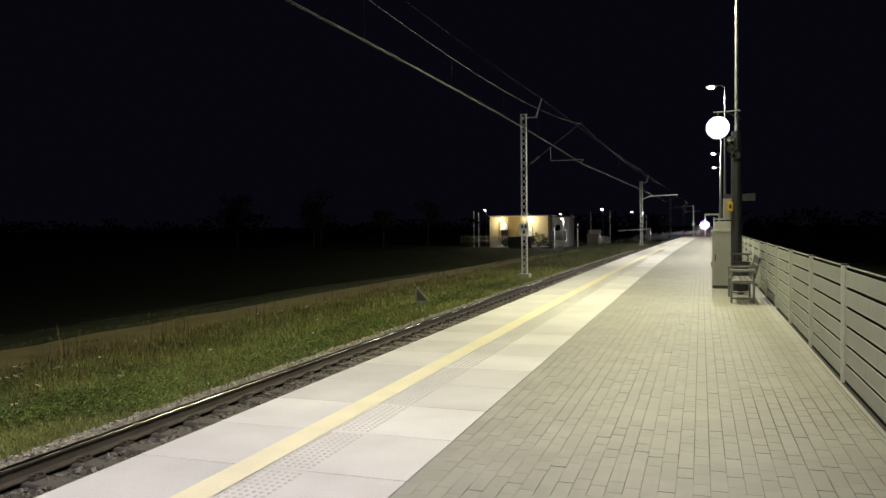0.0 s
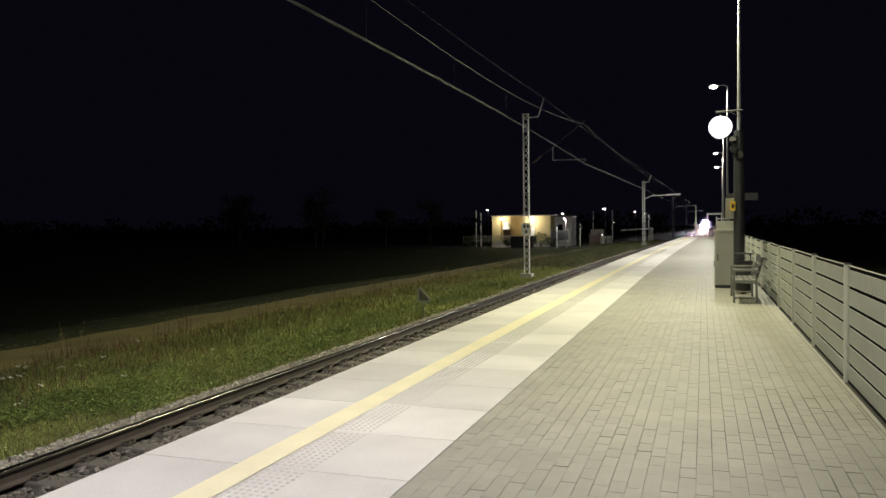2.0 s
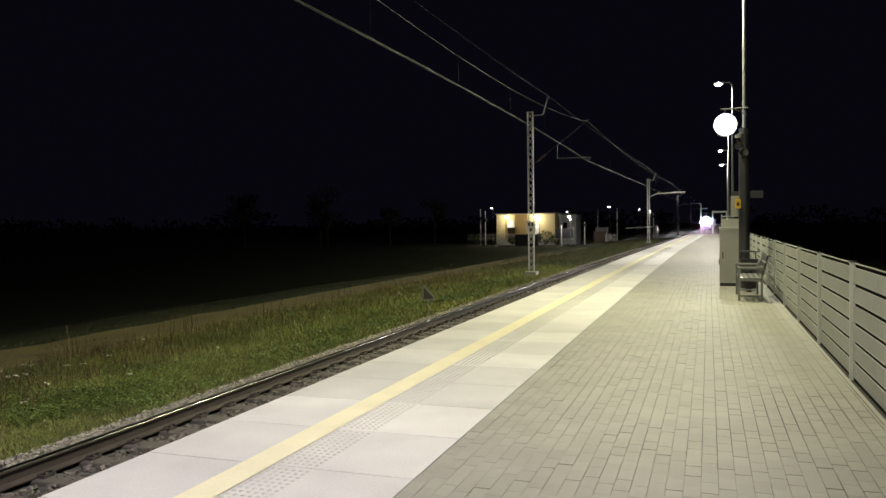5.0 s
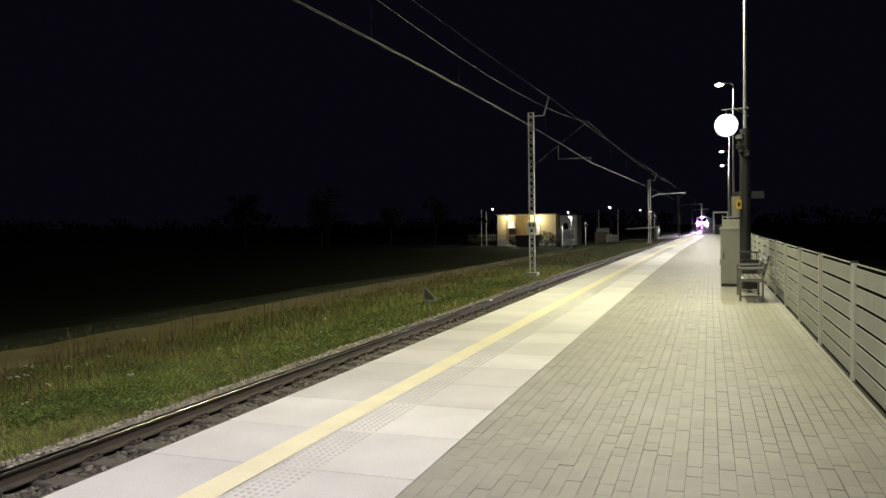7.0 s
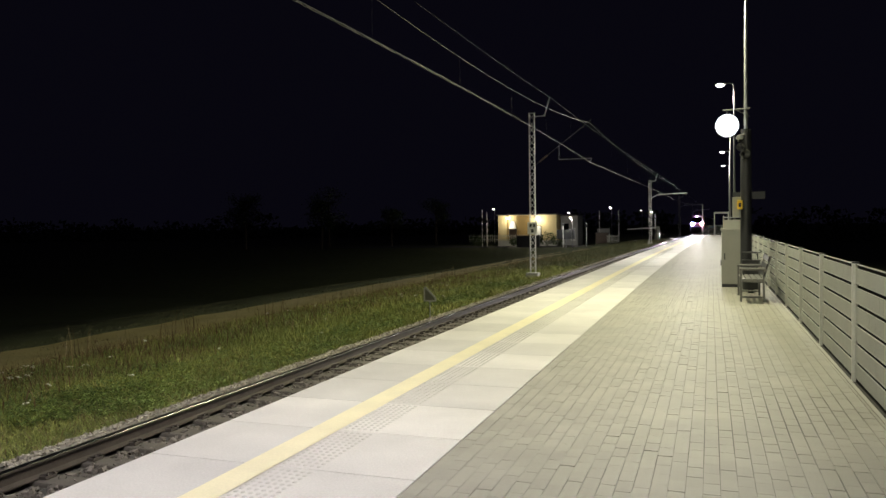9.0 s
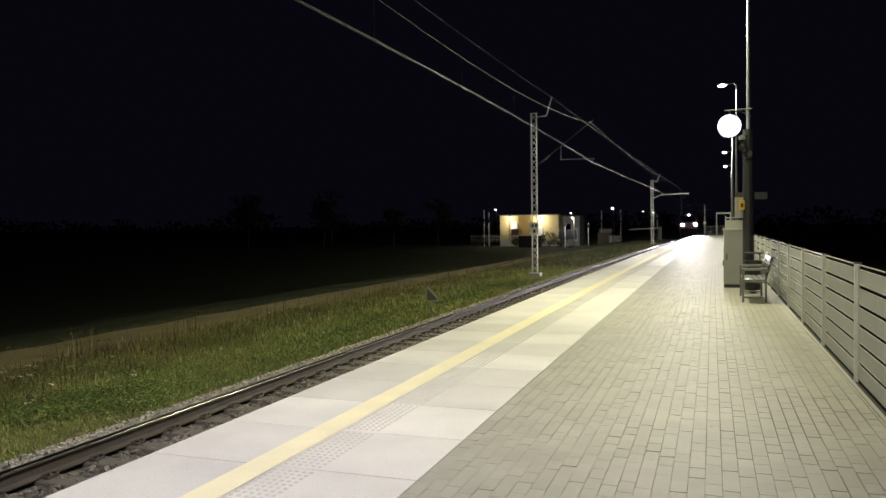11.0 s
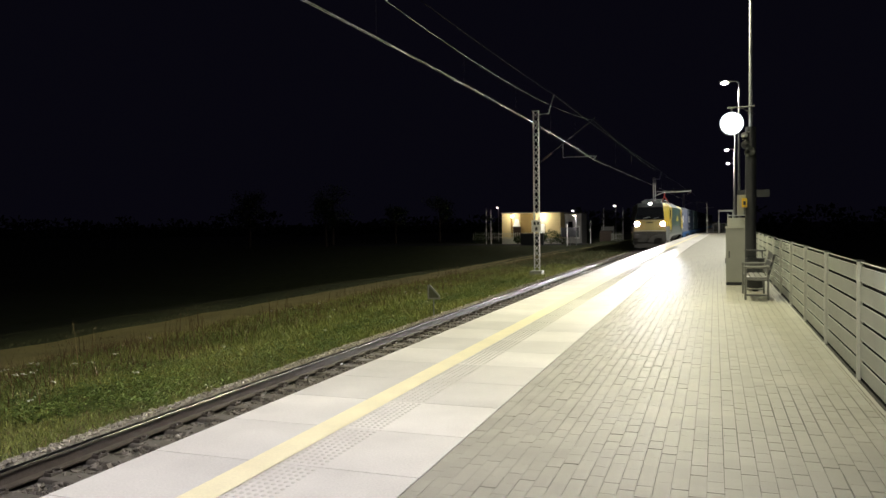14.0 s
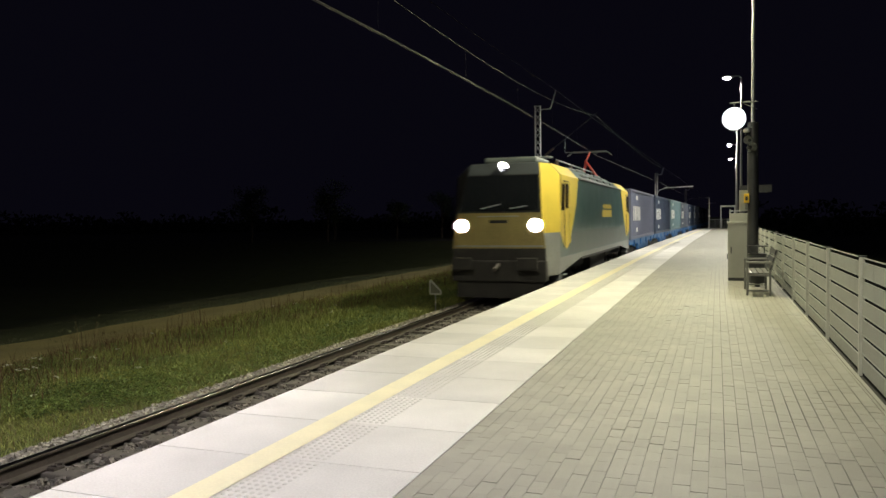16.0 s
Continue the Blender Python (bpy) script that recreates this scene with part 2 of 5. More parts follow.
bm = boxes((-1.3, 1.3, -0.13, 0.13, -0.16, 0.0), bevel=0.02)
sleeper_mesh = part("sleeper", bm, M["sleeper"], track).data
bm = bmesh.new()
for s in (-1, 1):
    for d in (-1, 1):
        x = s * (GAUGE / 2 + 0.036) + d * 0.115
        box(bm, x - 0.045, x + 0.045, -0.07, 0.07, 0.0, 0.035, bevel=0.008)
        for e in (-1, 1):
            tube(bm, (x - 0.05, e * 0.04, 0.03), (x + 0.05, e * 0.04, 0.055), 0.014, seg=6)
clip_mesh = part("rail_fastening", bm, M["clip"]).data
bpy.data.objects.remove(bpy.data.objects["rail_fastening"])
first = True
for i in range(205):
    y = -11.15 + 0.6 * i
    ob = bpy.data.objects["sleeper"] if first else new("sleeper", sleeper_mesh)
    first = False
    ob.parent = track
    ob.location = (TRACK + bend(y), y, RAIL_FOOT - 0.005)
    clip = new("rail_fastening", clip_mesh)
    clip.parent = ob

# ---------------------------------------------------------------- platform
py = span(FIRST, LAST, 2.0)
platform = tagged(sweep("platform", [(EDGE + 0.12, -1.1), (EDGE + 0.12, -0.125), (INNER, -0.125), (INNER, -0.010), (1.46, -0.010), (1.46, -1.3)], py, M["joint"]),
                  "long concrete station platform with paved surface", "platform", kind="structure")


# fence of steel panels between posts
fence = thing("platform_fence", "pale grey ribbed steel fence panels between light posts", "fence", kind="structure")


ROWS, BOARD = 6, 1.135 / 6


def fence_panel(length):
    """Six ribbed boards, each under a thin lip, with a groove between lip and board."""
    bm = bmesh.new()
    for i in range(ROWS):
        z = 0.030 + i * BOARD
        top = z + BOARD - 0.044
        box(bm, -0.006, 0.006, 0.03, length - 0.03, z, top)
        for k in range(44):
            box(bm, -0.0085, -0.006, 0.06 + k * 0.053, 0.068 + k * 0.053, z + 0.004, top - 0.004)
        box(bm, -0.010, 0.014, 0.03, length - 0.03, z + BOARD - 0.008, z + BOARD)
    return bm


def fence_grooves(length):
    """Black strips behind the grooves, put there for the shade in the gaps."""
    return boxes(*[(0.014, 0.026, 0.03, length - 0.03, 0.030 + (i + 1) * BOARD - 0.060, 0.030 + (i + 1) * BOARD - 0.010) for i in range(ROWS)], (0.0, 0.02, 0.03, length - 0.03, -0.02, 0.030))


fy = [8.54 + 2.40 * i for i in range(-6, 42)]
for i, y in enumerate(fy):
    bm = boxes((-0.034, 0.026, -0.024, 0.024, -0.01, 1.17), bevel=0.003) if i == 0 else None
    if i == 0:
        p0 = part("fence_post", bm, M["post"], fence)
        c0 = part("post_cap", boxes((-0.038, 0.030, -0.028, 0.028, 1.17, 1.186), bevel=0.003), M["dark"], p0, "black plastic cap")
        q0 = part("fence_panel", fence_panel(2.40), M["panel"], fence)
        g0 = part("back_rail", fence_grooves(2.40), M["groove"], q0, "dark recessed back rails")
    p = p0 if i == 0 else new("fence_post", p0.data)
    q = q0 if i == 0 else new("fence_panel", q0.data)
    if i:
        tagged(new("post_cap", c0.data), "black plastic cap").parent = p
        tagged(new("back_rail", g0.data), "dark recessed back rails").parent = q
    for o in (p, q):
        o.parent = fence
        o.location = (FENCE + bend(y), y, 0)
    q.rotation_euler[2] = -math.atan((bend(y + 2.4) - bend(y)) / 2.4)


def sphere(bm, c, r, squash=1.0, u=14, v=8):
    bmesh.ops.create_uvsphere(bm, u_segments=u, v_segments=v, radius=r, matrix=Matrix.Translation(c) @ Matrix.Diagonal((1, 1, squash, 1)))
    return bm


# lamp posts
def lamp_post(y, clock=False):
    reach = REACH.get(y, 0.6) - (0.12 if clock else 0)
    x = (0.80 if clock else 0.92) + bend(y)
    post = thing("lamp_post", "tall galvanised lamp post with a bright lamp head", "lamp post", pose(x, y, 0), "platform lamp posts")
    part("base_plate", boxes((-0.17, 0.17, -0.17, 0.17, 0, 0.03), bevel=0.006), M["galv"], post)
    part("lower_pole", tubes(((0, 0, 0.03), (0, 0, 3.8), 0.13, 0.12) if clock else ((0, 0, 0.03), (0, 0, 3.8), 0.06, 0.052), seg=16), M["dark"] if clock else M["pole"], post, smooth=True)
    part("upper_pole", tubes(((0, 0, 3.8), (0, 0, 7.75), 0.045, 0.034), seg=14), M["galv"] if clock else M["pole"], post, smooth=True)
    part("arm", tubes(((0, 0, 7.75), (-0.12, 0, 7.86), 0.03, 0.03), ((-0.12, 0, 7.86), (0.25 - reach, 0, 7.86), 0.03, 0.03)), M["galv"], post)
    head = part("lamp_head", boxes((-reach - 0.22, 0.26 - reach, -0.13, 0.13, 7.80, 7.88), bevel=0.02), M["galv"], post)
    # the heads are flat; this bulged glowing bowl stands in for their glare
    part("lens", sphere(bmesh.new(), (-reach, 0, 7.80), 0.165, 0.5), M["lens"], head, "glowing white bowl lens", smooth=True)
    return post


M["brown"] = mat("brown_porcelain", (0.09, 0.06, 0.045), 0.5, vary=0.2, scale=2, fine=30)
M["whitepaint"] = mat("white_enamel", (0.78, 0.78, 0.76), 0.45, vary=0.06, scale=3, fine=40, bump=0.03)
M["lens"] = glow("lamp_lens", (1.0, 0.97, 0.88), 60)
M["clock"] = glow("clock_face", (0.82, 0.90, 1.0), 3.0)
for y in LAMP_Y:
    lamp_post(y, y == 19.6)

# overhead line masts
M["footing"] = mat("footing_concrete", (0.42, 0.41, 0.37), 0.85, vary=0.2, scale=3, fine=40)


def mast(y, height=6.92, pull_off=False):
    x = -8.14 + bend(y)
    m = thing("catenary_mast", "pale lattice steel overhead line mast on a concrete footing", "mast", pose(x, y, -1.12), "overhead line masts")
    part("footing", boxes((-0.29, 0.29, -0.30, 0.30, -0.3, 0.44), bevel=0.03), M["footing"], m)
    top = height + 1.12
    for s in (-1, 1):
        bm = boxes((s * 0.125 - 0.012, s * 0.125 + 0.012, -0.05, 0.05, 0.14, top), (s * 0.125 - 0.028, s * 0.125 + 0.028, 0.045, 0.055, 0.14, top))
        part("channel", bm, M["mast"], m)
    k = int((top - 0.2) / 0.3)
    for i in range(k):
        z, s = 0.2 + i * 0.3, 1 if i % 2 else -1
        for d in (-1, 1):
            part("lacing_bar", tubes(((-0.125 * s * d, -0.05 * d, z), (0.125 * s * d, -0.05 * d, z + 0.3), 0.014), seg=5), M["mast"], m)
    part("cap_plate", boxes((-0.16, 0.16, -0.08, 0.08, top, top + 0.02)), M["mast"], m)
    # bracket: pull-off masts carry one long pale tube, the others a raked strut and a short arm
    if pull_off:
        part("strut", tubes(((0.12, 0, 5.85), (1.3, 0, 6.36), 0.035)), M["mast"], m)
        part("registration_arm", tubes(((0.9, 0, 6.22), (2.6, 0, 6.30), 0.035), ((2.6, 0, 6.30), (4.3, 0, 6.36), 0.06)), M["mast"], m, "long pale registration tube")
        part("insulator", tubes(((4.15, 0, 6.10), (4.15, 0, 6.36), 0.05), seg=10), M["brown"], m)
        part("feeder_arm", tubes(((0.12, 0, 7.88), (0.62, 0, 7.90), 0.022), ((0.62, 0, 7.90), (0.88, 0, 8.75), 0.024)), M["mast"], m)
        return m
    part("strut", tubes(((0.12, 0, 5.55), (2.80, 0, 7.57), 0.014)), M["dark"], m)
    part("registration_arm", tubes(((1.3, 0, 5.80), (2.85, 0, 5.80), 0.013), ((2.85, 0, 5.80), (2.72, 0, 5.63), 0.010), ((1.3, 0, 5.80), (1.3, 0, 6.44), 0.008)), M["galv"], m)
    part("insulator", tubes(((0.35, 0, 5.723), (0.75, 0, 6.025), 0.045), seg=10), M["brown"], m)
    plate = part("number_plate", boxes((-0.23, 0.23, -0.085, -0.070, 2.28, 2.86), bevel=0.004), M["whitepaint"], m, "white plate with dark bars")
    for x0, x1, z0, z1 in ((-0.13, -0.03, 2.62, 2.78), (0.04, 0.14, 2.62, 2.78), (-0.05, 0.06, 2.36, 2.52)):
        part("plate_bar", boxes((x0, x1, -0.089, -0.085, z0, z1)), M["dark"], plate)
    part("feeder_arm", tubes(((0.12, 0, 7.88), (0.62, 0, 7.90), 0.022), ((0.62, 0, 7.90), (0.88, 0, 8.75), 0.024)), M["mast"], m)
    return m


MAST_Y = (-2.5, 36.1, 97.0, 158.0, 219.0)
for y in MAST_Y:
    mast(y, pull_off=y > 60)

overhead = thing("overhead_wires", "thin overhead contact and carrier wires above the track", "overhead line")


def wire(name, x, z, sag, r, steps=16):
    pts = []
    for a, b in zip(MAST_Y, MAST_Y[1:]):
        for i in range(steps):
            u = i / steps
            y = a + (b - a) * u
            pts.append((x + bend(y), y, z - (sag if a < 0 else sag * 0.4) * 4 * u * (1 - u)))
    part(name, path_tube(pts, r), M["wire"], overhead)


wire("contact_wire", TRACK - 0.024, 4.50, -0.28, 0.004)
wire("contact_wire", TRACK + 0.024, 4.50, -0.28, 0.0055)
wire("carrier_wire", TRACK, 6.33, 0.88, 0.006)
wire("feeder_wire", -7.25, 7.63, 0.18, 0.0075)
for a, b in zip(MAST_Y, MAST_Y[1:]):
    for i in range(1, 8):
        u, k = i / 8, 1.0 if a < 0 else 0.4
        y = a + (b - a) * u
        part("dropper", tubes(((TRACK + bend(y), y, 4.50 + k * 1.12 * u * (1 - u)), (TRACK + bend(y), y, 6.33 - k * 3.52 * u * (1 - u)), 0.0015), seg=4), M["dark"], overhead)


# ---------------------------------------------------------------- things on the platform
def disc_clock(x, y, z):
    c = thing("station_clock", "round glowing white station clock on a steel bracket", "clock", pose(x, y, z))
    part("housing", tubes(((0, -0.05, 0), (0, 0.09, 0), 0.272), seg=40), M["galv"], c, smooth=True)
    part("dial", tubes(((0, -0.056, 0), (0, -0.049, 0), 0.258), seg=40), M["clock"], c, "bright white lit dial")
    part("dial", tubes(((0, 0.089, 0), (0, 0.096, 0), 0.258), seg=40), M["clock"], c, "bright white lit dial")
    part("bracket", tubes(((-0.10, 0.02, 0.37), (0.50, 0.02, 0.38), 0.018), ((0, 0.02, 0.27), (0, 0.02, 0.37), 0.02), ((0.50, 0.02, 0.20), (0.18, 0.02, 0.37), 0.010)), M["horn"], c)


def loudspeaker(m):
    s = thing("loudspeaker", "small grey horn loudspeaker clamped to a lamp post", "loudspeaker", m, "loudspeakers")
    bm = bmesh.new()
    tube(bm, (0, 0, 0), (0, -0.13, 0), 0.04, 0.10, seg=18, caps=False)
    part("horn", bm, M["horn"], s, smooth=True)
    part("driver", tubes(((0, 0, 0), (0, 0.11, 0), 0.055, 0.045), seg=14), M["dark"], s)
    part("clamp", boxes((-0.02, 0.02, 0.0, 0.05, -0.10, -0.04)), M["galv"], s)
    return s


def camera_dome(x, y, z):
    s = thing("dome_camera", "white dome security camera under a pole arm", "security camera", pose(x, y, z))
    part("shroud", sphere(bmesh.new(), (0, 0, 0), 0.085, 0.8), M["whiteplastic"], s, smooth=True)
    part("dome", sphere(bmesh.new(), (0, 0, -0.05), 0.062), M["darkglass"], s, smooth=True)
    part("arm", tubes(((0, 0, 0.05), (0.14, 0, 0.08), 0.018)), M["galv"], s)


def cabinet(x0, x1, y0, y1):
    c = thing("control_cabinet", "pale grey metal control cabinet on a dark plinth", "cabinet", pose((x0 + x1) / 2, (y0 + y1) / 2, 0))
    w, d = (x1 - x0) / 2, (y1 - y0) / 2
    part("plinth", boxes((-w + 0.01, w - 0.01, -d + 0.01, d - 0.01, 0, 0.08), bevel=0.005), M["dark"], c)
    body = part("body", boxes((-w, w, -d, d, 0.08, 1.40), bevel=0.01), M["cabinet"], c)
    part("roof", boxes((-w - 0.02, w + 0.02, -d - 0.02, d + 0.02, 1.40, 1.455), bevel=0.012), M["cabinet"], c)
    door = part("door", boxes((-w + 0.03, w - 0.03, -d - 0.014, -d, 0.13, 1.36), bevel=0.004), M["cabinet"], c)
    part("handle", boxes((-w + 0.06, -w + 0.085, -d - 0.04, -d - 0.014, 0.68, 0.84), bevel=0.004), M["dark"], door, "black swing handle")
    part("lock", boxes((-w - 0.02, -w, -0.05, 0.02, 0.52, 0.66)), M["dark"], body)
    part("upper_box", boxes((-w + 0.04, w - 0.06, -d + 0.15, d - 0.02, 1.455, 1.66), bevel=0.008), M["cabinet"], c)
    part("top_rail", tubes(((-w + 0.04, -0.05, 1.72), (w - 0.06, -0.05, 1.72), 0.014), ((-w + 0.05, -0.05, 1.455), (-w + 0.05, -0.05, 1.77), 0.014), ((w - 0.07, -0.05, 1.455), (w - 0.07, -0.05, 1.77), 0.014)), M["galv"], c)


def bench(x, y):
    b = thing("platform_bench", "grey tubular steel bench with dark slatted seat", "bench", pose(x, y, 0))
    for s in (0, 1):
        yy = s * 1.45
        part("side_frame", tubes(((0.0, yy, 0), (0.0, yy, 0.66), 0.022), ((0.42, yy, 0), (0.42, yy, 0.66), 0.022), ((-0.03, yy, 0.66), (0.50, yy, 0.66), 0.026),
                                 ((0.0, yy, 0.42), (0.42, yy, 0.40), 0.02), ((0.40, yy, 0.40), (0.55, yy, 0.92), 0.022), ((0.0, yy, 0.10), (0.42, yy, 0.10), 0.018)), M["benchsteel"], b)
    for i in range(4):
        part("seat_slat", boxes((0.0 + i * 0.105, 0.085 + i * 0.105, -0.04, 1.49, 0.430, 0.460), bevel=0.006), M["benchsteel"], b)
    for i in range(3):
        bm = boxes((-0.014, 0.014, -0.04, 1.49, -0.05, 0.05), bevel=0.005)
        o = part("back_slat", bm, M["dark"], b)
        o.location, o.rotation_euler = (0.435 + i * 0.04, 0, 0.56 + i * 0.15), (0, radians(16), 0)


def info_sign(x, y):
    s = thing("station_sign", "grey rectangular sign board fixed to the clock post", "sign", pose(x, y, 0))
    part("board", boxes((-0.36, 0.36, -0.015, 0.015, 2.15, 2.32), bevel=0.004), M["dark"], s)
    part("clamp", boxes((-0.09, -0.04, -0.06, -0.015, 2.18, 2.29)), M["galv"], s)


def ticket_box(x, y):
    s = thing("call_box", "small yellow validator box with a dark mark on a grey panel", "call box", pose(x, y, 0))
    part("back_panel", boxes((-0.16, 0.14, 0.0, 0.10, 1.72, 2.20), bevel=0.006), M["cabinet"], s)
    face = part("yellow_box", boxes((-0.055, 0.06, -0.08, 0.0, 1.90, 2.12), bevel=0.01), M["signyellow"], s, "bright yellow box")
    part("mark", boxes((-0.025, 0.03, -0.084, -0.080, 1.96, 2.05)), M["dark"], face)
    part("stem", tubes(((0, -0.04, 1.72), (0, -0.04, 1.90), 0.02)), M["galv"], s)


def litter_bin(x, y):
    b = thing("litter_bin", "dark cylindrical litter bin standing beside the bench", "litter bin", pose(x, y, 0))
    part("drum", tubes(((0, 0, 0.08), (0, 0, 0.72), 0.18, 0.20), seg=20), M["dark"], b, smooth=True)
    part("rim", tubes(((0, 0, 0.72), (0, 0, 0.745), 0.21, 0.21), seg=20), M["dark"], b)
    for i in range(3):
        c, d = 0.17 * math.cos(i * 2.09 + 0.5), 0.17 * math.sin(i * 2.09 + 0.5)
        part("lid_post", tubes(((c, d, 0.74), (c, d, 0.90), 0.012)), M["dark"], b)
    part("lid", tubes(((0, 0, 0.90), (0, 0, 0.925), 0.235, 0.225), seg=24), M["dark"], b, "flat dark lid on posts")
    part("leg", tubes(((0, 0, 0.0), (0, 0, 0.08), 0.06)), M["dark"], b)


M.update(
    horn=mat("horn_grey", (0.16, 0.16, 0.16), 0.5, vary=0.1, bump=0.03),
    whiteplastic=mat("white_plastic", (0.75, 0.75, 0.74), 0.35, vary=0.05, bump=0.0),
    darkglass=glass("dark_glass"),
    benchsteel=mat("bench_steel", (0.22, 0.22, 0.21), 0.4, metal=0.3, vary=0.15, bump=0.05),
    signyellow=mat("sign_yellow", (0.85, 0.55, 0.03), 0.45, vary=0.08, bump=0.03),
)
disc_clock(0.38, 19.40, 3.88)
camera_dome(0.66, 19.50, 3.60)
loudspeaker(pose(0.72, 19.42, 3.36, 0, 0, -20))
loudspeaker(pose(0.74, 19.40, 3.20, 0, 0, 25))
info_sign(0.87, 19.76)
ticket_box(0.66, 19.55)
cabinet(0.26, 0.81, 20.1, 20.7)
bench(0.58, 16.45)
litter_bin(0.86, 18.6)


# the far end of the platform
def end_railing():
    r = thing("end_railing", "grey steel mesh railing closing the platform end", "railing", pose(-1.0, 107.5, 0))
    part("rail", tubes(((0, 0, 1.2), (2.4, 0, 1.2), 0.03), ((0, 0, 0.15), (2.4, 0, 0.15), 0.025)), M["galv"], r)
    for i in range(4):
        part("railing_post", tubes(((i * 0.8, 0, 0), (i * 0.8, 0, 1.22), 0.03)), M["galv"], r)
    for i in range(30):
        part("bar", tubes(((0.04 + i * 0.08, 0, 0.15), (0.04 + i * 0.08, 0, 1.2), 0.008), seg=5), M["galv"], r)


def band_post(x, y):
    p = thing("marker_post", "slender pale post with a white band", "post", pose(x, y, 0))
    part("pole", tubes(((0, 0, 0), (0, 0, 4.0), 0.07, 0.06)), M["post"], p)
    part("band", boxes((-0.16, 0.16, -0.10, 0.10, 1.55, 1.75), bevel=0.01), M["whiteplastic"], p)


def shelter_frame(x, y):
    p = thing("gate_frame", "white tubular steel gate frame at the platform end", "frame", pose(x, y, 0))
    for s in (0, 1.7):
        part("upright", boxes((s - 0.06, s + 0.06, -0.06, 0.06, 0, 2.9), bevel=0.01), M["post"], p)
    part("top_beam", boxes((-0.06, 1.76, -0.07, 0.07, 2.78, 3.0), bevel=0.01), M["post"], p)


end_railing()
band_post(-0.95, 106.0)
shelter_frame(0.51, 106.0)


M["olive_board"] = mat("faded_olive_board", (0.15, 0.15, 0.105), 0.7, vary=0.2, scale=6, fine=60)
# triangular trackside board
def track_board(x, y):
    s = thing("track_marker", "small triangular trackside board on a thin post", "railway sign", pose(x, y, -0.95))
    part("post", tubes(((0, 0, 0), (0, 0, 0.62), 0.016)), M["galv"], s)
    bm = bmesh.new()
    out = [(-0.16, 0.55), (-0.16, 0.92), (-0.10, 0.95), (0.19, 0.66), (0.19, 0.55)]
    inn = [(-0.12, 0.59), (-0.12, 0.86), (-0.10, 0.88), (0.14, 0.645), (0.14, 0.59)]
    a = [bm.verts.new((x, -0.03, z)) for x, z in out]
    b = [bm.verts.new((x, -0.03, z)) for x, z in inn]
    for i in range(5):
        j = (i + 1) % 5
        bm.faces.new((a[i], a[j], b[j], b[i]))
    e = bmesh.ops.extrude_face_region(bm, geom=list(bm.faces))
    bmesh.ops.translate(bm, vec=(0, -0.008, 0), verts=[v for v in e["geom"] if isinstance(v, bmesh.types.BMVert)])
    part("border", bm, M["cabinet"], s, "pale border")
    bm = bmesh.new()
    f = bm.faces.new([bm.verts.new((x, -0.03, z)) for x, z in out])
    e = bmesh.ops.extrude_face_region(bm, geom=[f])
    bmesh.ops.translate(bm, vec=(0, 0.012, 0), verts=[v for v in e["geom"] if isinstance(v, bmesh.types.BMVert)])
    board = part("board", bm, M["olive_board"], s)


track_board(-7.06, 19.1)

# ---------------------------------------------------------------- level crossing and buildings in the distance
M.update(
    render_yellow=mat("yellow_render", (0.72, 0.60, 0.33), 0.85, vary=0.12, scale=0.8, fine=20, bump=0.2),
    render_brown=mat("brown_render", (0.34, 0.23, 0.085), 0.85, vary=0.15, scale=0.8, fine=20, bump=0.2),
    render_grey=mat("grey_render", (0.46, 0.46, 0.45), 0.85, vary=0.15, scale=0.8, fine=20),
    roofing=mat("roof_sheet", (0.10, 0.09, 0.09), 0.6, vary=0.2, scale=2, fine=30),
    warm=glow("wall_lamp_glow", (1.0, 0.86, 0.58), 40),
    cool=glow("street_lamp_glow", (1.0, 0.95, 0.85), 45),
    white=mat("white_paint", (0.78, 0.78, 0.76), 0.5, vary=0.1, scale=3, fine=40, bump=0.05),
    red=mat("red_paint", (0.50, 0.03, 0.02), 0.45, vary=0.1, scale=3, fine=40, bump=0.05),
)


